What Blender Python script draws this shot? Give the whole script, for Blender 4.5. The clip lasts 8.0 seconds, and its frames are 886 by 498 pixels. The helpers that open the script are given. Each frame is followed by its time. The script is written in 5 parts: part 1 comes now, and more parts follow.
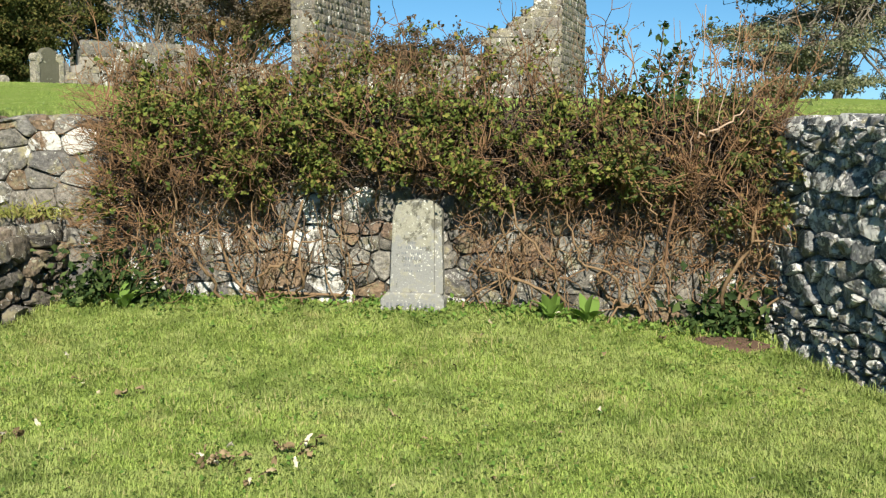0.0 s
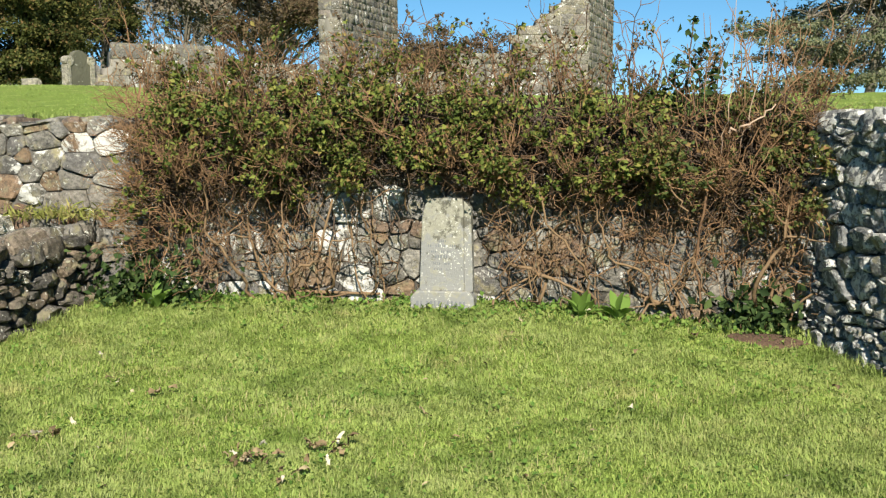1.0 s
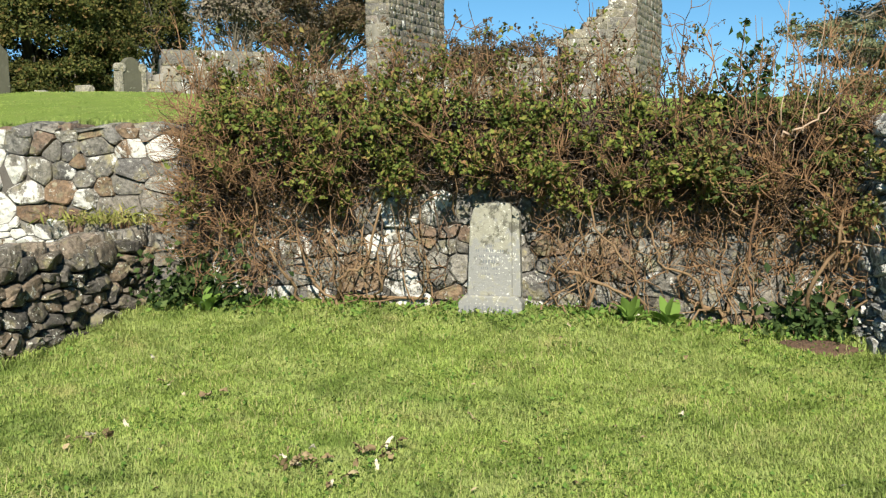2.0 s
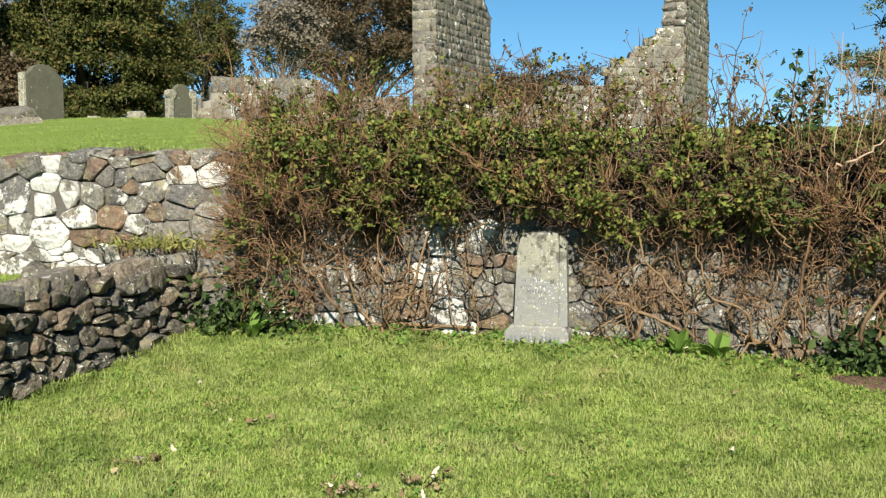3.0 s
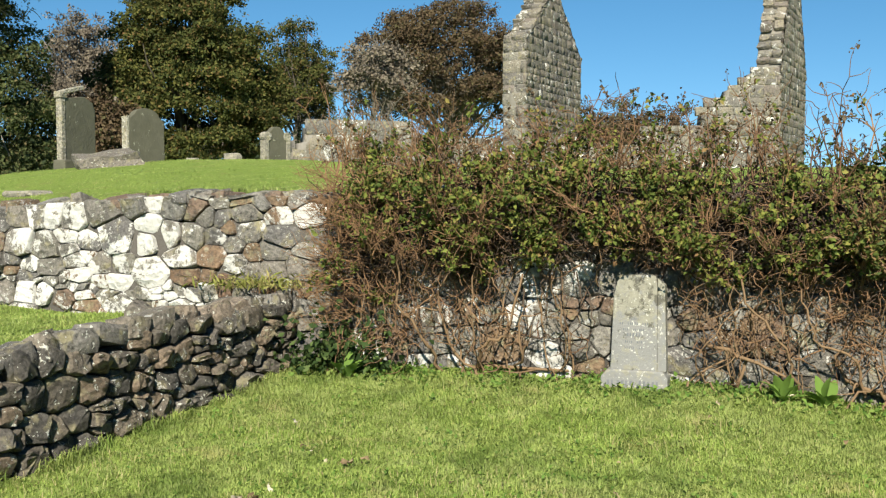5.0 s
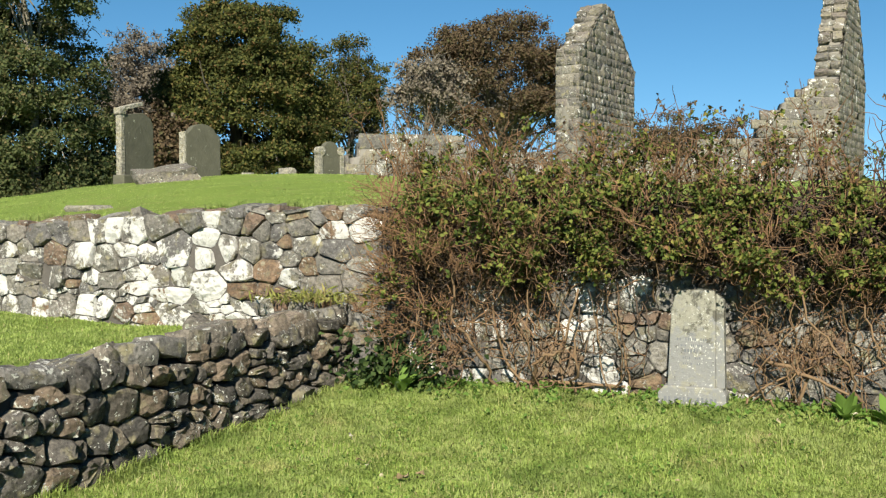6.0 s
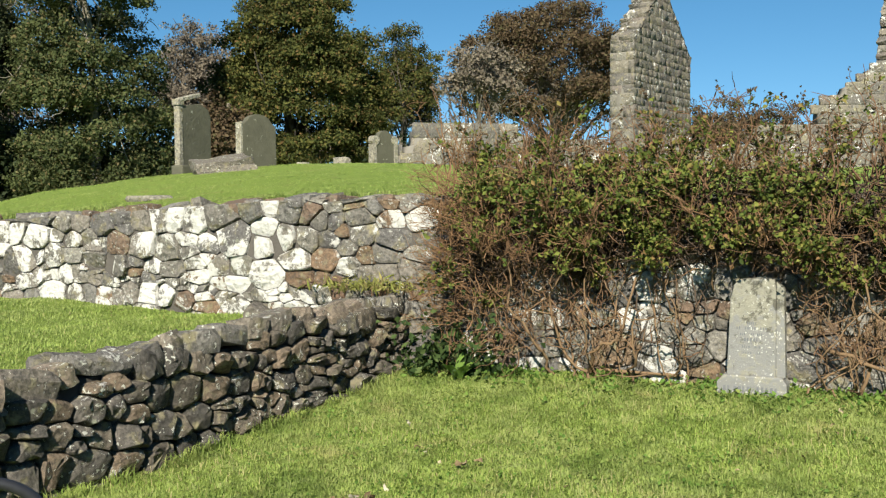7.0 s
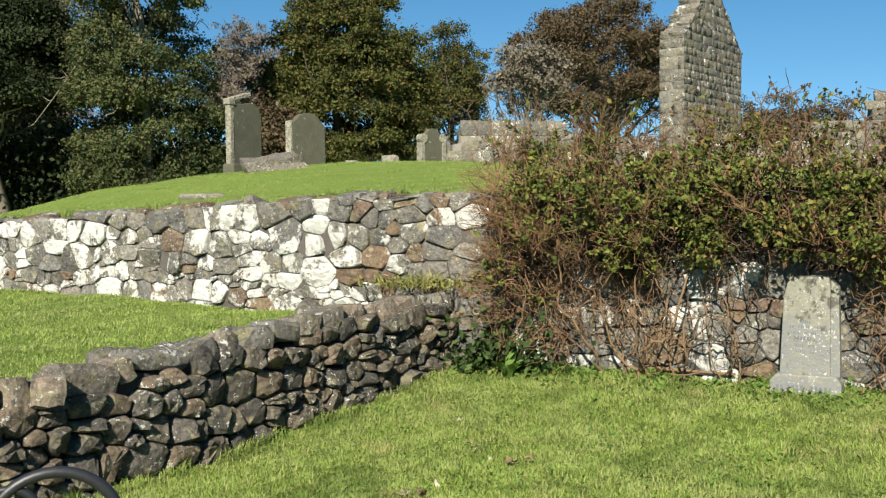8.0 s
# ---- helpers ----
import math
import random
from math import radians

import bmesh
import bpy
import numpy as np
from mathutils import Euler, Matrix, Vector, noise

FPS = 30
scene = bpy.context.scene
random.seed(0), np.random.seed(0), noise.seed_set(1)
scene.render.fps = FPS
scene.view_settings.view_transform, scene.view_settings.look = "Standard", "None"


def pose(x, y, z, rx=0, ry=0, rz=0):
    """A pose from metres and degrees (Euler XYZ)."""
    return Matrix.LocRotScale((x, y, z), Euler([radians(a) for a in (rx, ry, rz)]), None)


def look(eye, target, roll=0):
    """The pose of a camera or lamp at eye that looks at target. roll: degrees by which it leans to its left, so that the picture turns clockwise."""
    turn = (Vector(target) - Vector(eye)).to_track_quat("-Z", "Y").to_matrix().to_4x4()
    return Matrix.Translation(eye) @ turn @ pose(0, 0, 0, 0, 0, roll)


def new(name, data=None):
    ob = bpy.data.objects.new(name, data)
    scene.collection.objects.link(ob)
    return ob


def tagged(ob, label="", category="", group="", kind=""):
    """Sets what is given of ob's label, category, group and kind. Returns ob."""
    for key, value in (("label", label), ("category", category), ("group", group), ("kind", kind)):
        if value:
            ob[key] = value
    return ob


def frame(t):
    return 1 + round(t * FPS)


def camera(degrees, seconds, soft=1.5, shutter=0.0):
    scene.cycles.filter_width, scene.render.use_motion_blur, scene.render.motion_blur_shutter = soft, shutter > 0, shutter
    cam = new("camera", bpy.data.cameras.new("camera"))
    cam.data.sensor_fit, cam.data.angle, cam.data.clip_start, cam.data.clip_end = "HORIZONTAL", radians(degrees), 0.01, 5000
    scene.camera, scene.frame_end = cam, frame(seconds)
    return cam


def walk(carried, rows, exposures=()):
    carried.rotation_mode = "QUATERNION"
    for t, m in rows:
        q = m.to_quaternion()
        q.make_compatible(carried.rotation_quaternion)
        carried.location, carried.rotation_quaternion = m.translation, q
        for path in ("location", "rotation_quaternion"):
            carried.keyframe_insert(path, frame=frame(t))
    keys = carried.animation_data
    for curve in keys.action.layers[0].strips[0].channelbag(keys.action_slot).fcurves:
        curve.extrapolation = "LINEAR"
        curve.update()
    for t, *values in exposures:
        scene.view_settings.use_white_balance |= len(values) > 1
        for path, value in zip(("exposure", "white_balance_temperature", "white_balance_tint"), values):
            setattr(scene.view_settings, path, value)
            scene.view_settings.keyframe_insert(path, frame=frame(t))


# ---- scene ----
# ---------------------------------------------------------------- camera
cam = camera(46.84, 8.0, soft=1.25)
PATH = [  # seconds, eye, turn to the left, tilt down, roll
    (0.0, (0.084, -0.037, 1.551), 0.00, 7.07, 0.41),
    (0.5, (0.081, -0.039, 1.550), 0.27, 7.17, 0.21),
    (1.0, (0.075, -0.038, 1.548), 1.60, 7.16, -0.17),
    (1.5, (0.070, -0.035, 1.548), 2.94, 7.15, -0.34),
    (3.0, (0.032, -0.027, 1.566), 6.59, 5.41, -0.01),
    (3.5, (0.018, -0.020, 1.567), 7.77, 4.37, 0.56),
    (4.0, (0.005, -0.005, 1.568), 9.04, 3.83, 0.56),
    (4.5, (-0.011, 0.007, 1.569), 10.21, 3.53, 0.18),
    (6.0, (-0.054, 0.010, 1.574), 14.37, 2.37, -0.11),
    (6.5, (-0.061, -0.002, 1.576), 15.86, 2.19, -0.22),
    (7.0, (-0.075, -0.023, 1.578), 17.32, 3.01, -0.37),
    (7.5, (-0.084, -0.045, 1.580), 18.61, 3.17, -0.33),
    (8.0, (-0.087, -0.062, 1.579), 19.95, 3.12, -0.46),
]
walk(cam, [(t, pose(*eye, 90 - down, 0, turn) @ pose(0, 0, 0, 0, 0, roll)) for t, eye, turn, down, roll in PATH],
     exposures=[(0.0, 1.08), (4.5, 1.05), (8.0, 0.94)])

# ---------------------------------------------------------------- light
SUN = Vector((0.10, -0.98, 0.72)).normalized()
world = bpy.data.worlds.new("sky")
scene.world = world
world.use_nodes = True
wn = world.node_tree.nodes
sky = wn.new("ShaderNodeTexSky")
sky.sky_type, sky.sun_disc = "NISHITA", False
sky.sun_elevation = math.asin(SUN.z)
sky.sun_rotation = math.atan2(SUN.x, SUN.y)
sky.altitude = 1800
sky.air_density, sky.dust_density, sky.ozone_density = 1.0, 0.0, 3.0
lift = wn.new("ShaderNodeVectorMath")
lift.operation, lift.inputs[1].default_value = "ADD", (0, 0, 0.07)
unit = wn.new("ShaderNodeVectorMath")
unit.operation = "NORMALIZE"
world.node_tree.links.new(wn.new("ShaderNodeTexCoord").outputs["Generated"], lift.inputs[0])
world.node_tree.links.new(lift.outputs[0], unit.inputs[0])
world.node_tree.links.new(unit.outputs[0], sky.inputs[0])
deep = wn.new("ShaderNodeHueSaturation")
deep.inputs["Saturation"].default_value, deep.inputs["Value"].default_value = 1.22, 1.0
deep.inputs["Hue"].default_value = 0.487
world.node_tree.links.new(sky.outputs[0], deep.inputs["Color"])
world.node_tree.links.new(deep.outputs[0], wn["Background"].inputs[0])
wn["Background"].inputs[1].default_value = 0.060
sun = new("sun", bpy.data.lights.new("sun", "SUN"))
sun.data.energy, sun.data.angle, sun.data.color = 5.0, radians(0.55), (1.0, 0.93, 0.78)
sun.matrix_world = look(SUN * 50, (0, 0, 0))


# ---------------------------------------------------------------- materials
class Mat:
    """A node material under construction."""

    def __init__(self, name, roughness=0.9, metal=0.0, spec=0.3):
        self.m = bpy.data.materials.new(name)
        self.m.use_nodes = True
        self.n, self.l = self.m.node_tree.nodes, self.m.node_tree.links
        self.b = self.n["Principled BSDF"]
        self.b.inputs["Roughness"].default_value = roughness
        self.b.inputs["Metallic"].default_value = metal
        self.b.inputs["Specular IOR Level"].default_value = spec

    def put(self, value, socket):
        if isinstance(value, bpy.types.NodeSocket):
            self.l.new(value, socket)
        elif value is not None:
            socket.default_value = value

    def position(self):
        return self.n.new("ShaderNodeNewGeometry").outputs["Position"]

    def island(self):
        return self.n.new("ShaderNodeNewGeometry").outputs["Random Per Island"]

    def own(self):
        return self.n.new("ShaderNodeObjectInfo").outputs["Random"]

    def noise(self, scale, detail=5.0, rough=0.6, distort=0.0, vector=None):
        k = self.n.new("ShaderNodeTexNoise")
        self.put(vector or self.position(), k.inputs["Vector"])
        k.inputs["Scale"].default_value, k.inputs["Detail"].default_value = scale, detail
        k.inputs["Roughness"].default_value, k.inputs["Distortion"].default_value = rough, distort
        return k.outputs["Fac"]

    def cells(self, scale, vector=None):
        k = self.n.new("ShaderNodeTexVoronoi")
        self.put(vector or self.position(), k.inputs["Vector"])
        k.inputs["Scale"].default_value = scale
        return k.outputs["Distance"]

    def math(self, op, a, b=0.0):
        k = self.n.new("ShaderNodeMath")
        k.operation = op
        self.put(a, k.inputs[0])
        self.put(b, k.inputs[1])
        return k.outputs[0]

    def step(self, value, lo, hi):
        k = self.n.new("ShaderNodeMapRange")
        k.interpolation_type = "SMOOTHSTEP"
        self.put(value, k.inputs["Value"])
        k.inputs["From Min"].default_value, k.inputs["From Max"].default_value = lo, hi
        return k.outputs["Result"]

    def ramp(self, fac, stops, constant=False):
        k = self.n.new("ShaderNodeValToRGB")
        e = k.color_ramp.elements
        while len(e) < len(stops):
            e.new(0.5)
        for el, (p, c) in zip(e, stops):
            el.position, el.color = p, (*c, 1)
        if constant:
            k.color_ramp.interpolation = "CONSTANT"
        self.put(fac, k.inputs[0])
        return k.outputs[0]

    def mix(self, fac, a, b, blend="MIX"):
        k = self.n.new("ShaderNodeMix")
        k.data_type, k.blend_type = "RGBA", blend
        self.put(fac, k.inputs[0])
        self.put((*a, 1) if isinstance(a, tuple) else a, k.inputs[6])
        self.put((*b, 1) if isinstance(b, tuple) else b, k.inputs[7])
        return k.outputs[2]

    def bump(self, height, strength=0.5, distance=0.01):
        k = self.n.new("ShaderNodeBump")
        k.inputs["Strength"].default_value, k.inputs["Distance"].default_value = strength, distance
        self.put(height, k.inputs["Height"])
        self.l.new(k.outputs[0], self.b.inputs["Normal"])

    def done(self, colour):
        self.put((*colour, 1) if isinstance(colour, tuple) else colour, self.b.inputs["Base Color"])
        return self.m

    def leafy(self, colour, lets_by=0.35):
        """Leaves: a diffuse face that lets part of the light through."""
        self.put(colour, self.b.inputs["Base Color"])
        t, mx = self.n.new("ShaderNodeBsdfTranslucent"), self.n.new("ShaderNodeMixShader")
        self.put(colour, t.inputs[0])
        mx.inputs[0].default_value = lets_by
        self.l.new(self.b.outputs[0], mx.inputs[1])
        self.l.new(t.outputs[0], mx.inputs[2])
        self.l.new(mx.outputs[0], self.n["Material Output"].inputs[0])
        return self.m


def grey_range(*cols):
    return [(i / len(cols), c) for i, c in enumerate(cols)]


def stone_material(name, cols, white, spots, patch_scale=5.0, grain=0.55, whites=(0.62, 0.615, 0.59)):
    """Field stone with pale lichen: white is the share covered by patches, spots by small dots."""
    k = Mat(name, 0.92, spec=0.2)
    base = k.ramp(k.own(), grey_range(*cols), constant=True)
    fine = k.noise(38, 9, 0.72)
    base = k.mix(grain * 1.6, base, k.ramp(fine, [(0.3, (0.25, 0.25, 0.25)), (0.72, (1.25, 1.22, 1.18))]), "MULTIPLY")
    base = k.mix(k.step(k.noise(9, 4), 0.52, 0.7), base, (0.30, 0.27, 0.16)) if spots > 0.2 else base
    base = k.mix(k.math("MULTIPLY", k.step(k.noise(4.5, 6, 0.7), 0.5, 0.66), 0.45), base, (0.09, 0.085, 0.075))
    base = k.mix(k.math("MULTIPLY", k.step(k.noise(17, 8, 0.75), 0.50, 0.60), 0.55), base, (0.055, 0.053, 0.05))
    # pale crusts: each stone carries more or fewer
    luck = k.math("FRACT", k.math("MULTIPLY", k.own(), 17.31))
    level = k.math("ADD", k.noise(patch_scale, 9, 0.72, 0.6), k.math("MULTIPLY", k.math("SUBTRACT", luck, 0.5), 0.12))
    cut = 0.80 - 0.5 * white
    level = k.math("ADD", level, k.math("MULTIPLY", k.math("SUBTRACT", k.noise(26, 6, 0.7), 0.5), 0.30))
    crust = k.step(level, cut, cut + 0.06)
    base = k.mix(crust, base, k.mix(k.noise(60, 5), whites, (0.50, 0.49, 0.45)))
    blot = k.step(k.math("ADD", k.noise(34, 4, 0.55, 0.3), k.math("MULTIPLY", k.noise(5, 2), 0.35)), 0.80, 0.86)
    base = k.mix(k.math("MULTIPLY", blot, spots), base, (0.60, 0.61, 0.54))
    ring = k.step(k.math("ADD", k.cells(5.5), k.math("MULTIPLY", k.noise(14, 4), 0.22)), 0.24, 0.18)
    base = k.mix(k.math("MULTIPLY", ring, spots * 0.7), base, (0.42, 0.44, 0.33))
    k.bump(k.math("ADD", k.math("ADD", k.noise(11, 9, 0.72), k.math("MULTIPLY", k.cells(19), 0.35)), k.math("MULTIPLY", crust, 0.06)), 1.0, 0.045)
    return k.done(base)


STONE_BACK = stone_material("rubble_stone", [(0.21, 0.20, 0.18), (0.27, 0.25, 0.22), (0.17, 0.165, 0.16), (0.25, 0.18, 0.12), (0.31, 0.30, 0.27), (0.22, 0.16, 0.12), (0.24, 0.235, 0.22)], 0.34, 0.5)
STONE_WHITE = stone_material("whitened_stone", [(0.21, 0.20, 0.18), (0.28, 0.26, 0.23), (0.17, 0.165, 0.16), (0.26, 0.18, 0.12), (0.24, 0.23, 0.20)], 0.66, 0.5, 3.6)
STONE_LIME = stone_material("limewashed_stone", [(0.30, 0.28, 0.25), (0.26, 0.25, 0.22)], 0.80, 0.3, 5.0)
STONE_BROWN = stone_material("brown_stone", [(0.20, 0.135, 0.09), (0.24, 0.165, 0.11), (0.18, 0.12, 0.085)], 0.24, 0.4)
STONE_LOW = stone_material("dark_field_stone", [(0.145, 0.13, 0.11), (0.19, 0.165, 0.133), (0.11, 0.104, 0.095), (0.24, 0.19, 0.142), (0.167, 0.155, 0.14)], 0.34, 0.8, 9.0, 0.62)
# Paler than the face stones: sunlit cope tops are put into the colour.
STONE_COPE_LIT = stone_material("lit_cope_stone", [(0.23, 0.21, 0.18), (0.29, 0.26, 0.215), (0.18, 0.172, 0.16), (0.32, 0.265, 0.21), (0.25, 0.24, 0.22)], 0.36, 0.8, 7.0, 0.6)
STONE_RIGHT = stone_material("blue_grey_stone", [(0.22, 0.23, 0.235), (0.28, 0.285, 0.29), (0.18, 0.19, 0.20), (0.33, 0.335, 0.34)], 0.60, 0.8, 13.0, 0.6)
STONE_RUIN = stone_material("ruin_stone", [(0.20, 0.185, 0.16), (0.24, 0.22, 0.18), (0.17, 0.16, 0.145), (0.26, 0.235, 0.19), (0.20, 0.175, 0.155), (0.23, 0.22, 0.19)], 0.42, 0.3, 5.0, 0.45)
# Light tones paint the sunlit gravestone edges; also pale carved and sunken stones.
STONE_SLAB = stone_material("slab_stone", [(0.42, 0.40, 0.33), (0.36, 0.34, 0.28)], 0.3, 0.4, 6.0)


def mortar_material(name, a, b):
    k = Mat(name, 0.95, spec=0.1)
    k.bump(k.noise(40, 8, 0.7), 0.8, 0.02)
    return k.done(k.mix(k.noise(12, 7, 0.7), a, b))


MORTAR_DARK = mortar_material("shadowed_earth_joint", (0.035, 0.032, 0.028), (0.09, 0.082, 0.07))
MORTAR = mortar_material("lime_joint", (0.035, 0.032, 0.028), (0.14, 0.13, 0.115))
MORTAR_RUIN = mortar_material("ruin_joint", (0.15, 0.14, 0.12), (0.25, 0.235, 0.205))


def headstone_material():
    k = Mat("weathered_headstone", 0.85, spec=0.3)
    base = k.mix(k.noise(5, 6, 0.65), (0.17, 0.172, 0.165), (0.25, 0.252, 0.24))
    base = k.mix(k.math("MULTIPLY", k.noise(70, 6, 0.8), 0.6), base, (0.20, 0.205, 0.20))
    sep = k.n.new("ShaderNodeSeparateXYZ")
    k.put(k.position(), sep.inputs[0])
    high = k.step(sep.outputs[2], 0.52, 0.85)
    moss = k.step(k.math("ADD", k.noise(13, 7, 0.7, 0.4), k.math("MULTIPLY", high, 0.13)), 0.52, 0.62)
    base = k.mix(k.math("MULTIPLY", moss, 0.8), base, k.mix(k.noise(24, 5), (0.15, 0.145, 0.10), (0.36, 0.35, 0.28)))
    pale = k.step(k.math("ADD", k.noise(55, 3, 0.5), k.math("MULTIPLY", k.noise(6, 2), 0.4)), 0.82, 0.88)
    base = k.mix(k.math("MULTIPLY", pale, 0.85), base, (0.50, 0.50, 0.45))
    dark = k.step(k.math("ADD", k.noise(11, 7, 0.7), k.math("MULTIPLY", high, 0.10)), 0.58, 0.68)
    base = k.mix(k.math("MULTIPLY", dark, 0.8), base, (0.065, 0.062, 0.048))
    k.bump(k.noise(45, 9, 0.75), 0.9, 0.010)
    return k.done(base)


HEADSTONE = headstone_material()
k = Mat("worn_lettering", 0.9)
LETTER = k.done(k.mix(k.noise(60, 4), (0.10, 0.105, 0.115), (0.19, 0.20, 0.205)))


def old_grave_material():
    k = Mat("shaded_lichened_gravestone", 0.9, spec=0.2)
    # Dark tones carry the shade on the slab faces; pale patches are lichen.
    base = k.mix(k.noise(3.5, 7, 0.7), (0.05, 0.05, 0.036), (0.135, 0.13, 0.095))
    base = k.mix(k.step(k.noise(9, 6, 0.7), 0.62, 0.72), base, (0.36, 0.36, 0.29))
    k.bump(k.noise(20, 7), 0.6, 0.02)
    return k.done(base)


GRAVE = old_grave_material()


def ground_material():
    k = Mat("turf", 0.95, spec=0.1)
    base = k.mix(k.noise(1.1, 5, 0.6), (0.17, 0.25, 0.045), (0.25, 0.33, 0.075))
    base = k.mix(k.step(k.noise(60, 6, 0.7), 0.45, 0.75), base, (0.11, 0.16, 0.032))
    base = k.mix(k.math("MULTIPLY", k.step(k.noise(2.7, 6, 0.65), 0.55, 0.72), 0.5), base, (0.25, 0.22, 0.09))
    k.bump(k.noise(55, 8, 0.7), 1.0, 0.04)
    return k.done(base)


TURF = ground_material()


def grass_material(name, a, b, dry):
    k = Mat(name, 0.85, spec=0.1)
    base = k.ramp(k.island(), [(0.0, a), (0.55, b), (0.9, (b[0] * 1.12, b[1] * 1.08, b[2] * 1.05)), (0.985, dry)])
    base = k.mix(k.step(k.noise(0.9, 4, 0.6), 0.40, 0.62), base, k.mix(0.55, base, (0.36, 0.40, 0.155)))
    base = k.mix(k.math("MULTIPLY", k.step(k.noise(2.6, 5, 0.65), 0.56, 0.7), 0.55), base, dry)
    base = k.mix(k.math("MULTIPLY", k.step(k.noise(1.7, 3, 0.5, 0.0), 0.52, 0.66), 0.55), base, (0.09, 0.16, 0.03))
    base = k.mix(k.math("MULTIPLY", k.step(k.noise(7.5, 5, 0.65, 0.5), 0.50, 0.66), 0.6), base, (0.35, 0.41, 0.155))
    base = k.mix(k.math("MULTIPLY", k.step(k.noise(5.2, 5, 0.65, 0.8), 0.55, 0.68), 0.55), base, (0.10, 0.175, 0.03))
    return k.leafy(base, 0.4)


GRASS = grass_material("grass_blade", (0.20, 0.30, 0.062), (0.33, 0.425, 0.11), (0.46, 0.40, 0.19))


STRAW = grass_material("straw_blade", (0.34, 0.31, 0.14), (0.48, 0.43, 0.22), (0.5, 0.42, 0.24))


def leaf_material(name, stops, lets_by=0.35, patch=2.2, depth=0.35):
    k = Mat(name, 0.75, spec=0.15)
    return k.leafy(k.mix(depth, k.ramp(k.island(), stops), k.ramp(k.noise(patch, 3), [(0.3, (0.5, 0.5, 0.5)), (0.7, (1.3, 1.3, 1.3))]), "MULTIPLY"), lets_by)


LEAF_SHRUB = leaf_material("shrub_leaf", [(0, (0.042, 0.066, 0.015)), (0.40, (0.094, 0.124, 0.025)), (0.70, (0.155, 0.178, 0.038)), (0.88, (0.215, 0.205, 0.052)), (0.96, (0.19, 0.11, 0.05))], 0.22, 6.0, 0.6)
LEAF_DULL = leaf_material("dull_leaf", [(0, (0.05, 0.08, 0.025)), (0.5, (0.11, 0.14, 0.04)), (0.8, (0.20, 0.19, 0.06)), (0.92, (0.26, 0.15, 0.07))])
LEAF_IVY = leaf_material("ivy_leaf", [(0, (0.022, 0.042, 0.014)), (0.6, (0.045, 0.08, 0.024)), (0.9, (0.11, 0.155, 0.05))])
LEAF_WEED = leaf_material("weed_leaf", [(0, (0.08, 0.16, 0.03)), (0.6, (0.15, 0.25, 0.05)), (0.9, (0.24, 0.30, 0.08))])
LEAF_DRY = leaf_material("dry_grass_leaf", [(0, (0.16, 0.19, 0.04)), (0.6, (0.27, 0.27, 0.08)), (0.9, (0.36, 0.31, 0.13))])
LEAF_DARK = leaf_material("evergreen_leaf", [(0, (0.032, 0.044, 0.013)), (0.5, (0.075, 0.088, 0.024)), (0.85, (0.135, 0.130, 0.036)), (0.96, (0.17, 0.112, 0.045))], 0.32, 0.5, 0.6)
LEAF_FIR = leaf_material("conifer_leaf", [(0, (0.050, 0.068, 0.027)), (0.55, (0.078, 0.098, 0.036)), (0.85, (0.115, 0.128, 0.05)), (0.96, (0.17, 0.138, 0.065))], 0.32, 0.5, 0.6)
# Kept near black: the shade inside the wood is put into the leaf colour.
LEAF_WOOD_SHADE = leaf_material("wood_shade_needle", [(0, (0.014, 0.022, 0.010)), (0.6, (0.028, 0.040, 0.016)), (0.9, (0.05, 0.058, 0.024))], 0.15)
LEAF_BEECH = leaf_material("autumn_leaf", [(0, (0.062, 0.043, 0.027)), (0.5, (0.10, 0.070, 0.040)), (0.85, (0.13, 0.098, 0.055)), (0.96, (0.085, 0.08, 0.035))], 0.25)
LEAF_GREY = leaf_material("grey_twig_leaf", [(0, (0.12, 0.10, 0.08)), (0.6, (0.18, 0.155, 0.12)), (0.9, (0.22, 0.19, 0.14))], 0.2)
LEAF_PINE = leaf_material("pine_needle", [(0, (0.085, 0.10, 0.06)), (0.6, (0.16, 0.18, 0.10)), (0.92, (0.25, 0.24, 0.14))], 0.3)


def wood_material(name, a, b, scale=25):
    k = Mat(name, 0.85, spec=0.25)
    k.bump(k.noise(scale * 2, 6), 0.5, 0.01)
    return k.done(k.mix(k.ramp(k.island(), [(0.0, (0, 0, 0)), (1.0, (1, 1, 1))]), k.mix(k.noise(scale, 5), a, b), b))


WOOD_TAN = wood_material("bare_tan_wood", (0.075, 0.048, 0.028), (0.205, 0.136, 0.076))
WOOD_RED = wood_material("red_brown_twig", (0.095, 0.050, 0.026), (0.235, 0.14, 0.074))
WOOD_DARK = wood_material("dark_twig", (0.075, 0.042, 0.026), (0.175, 0.103, 0.058))
# Shade inside the shrubs is put into this colour; thin dark branches share it.
WOOD_DEEP = wood_material("dark_wood_and_gap_shade", (0.035, 0.026, 0.02), (0.085, 0.06, 0.042))
WOOD_GREY = wood_material("bleached_wood", (0.22, 0.15, 0.105), (0.40, 0.29, 0.21))
WOOD_BARK = wood_material("tree_bark", (0.07, 0.06, 0.05), (0.16, 0.14, 0.11), 8)
WOOD_PALE = wood_material("pale_bark", (0.10, 0.092, 0.072), (0.19, 0.175, 0.14), 8)
k = Mat("litter", 0.8)
LITTER = k.leafy(k.ramp(k.own(), [(0, (0.10, 0.07, 0.035)), (0.4, (0.22, 0.16, 0.085)), (0.75, (0.36, 0.29, 0.17)), (0.95, (0.55, 0.50, 0.40))]), 0.15)
k = Mat("bare_soil", 0.95)
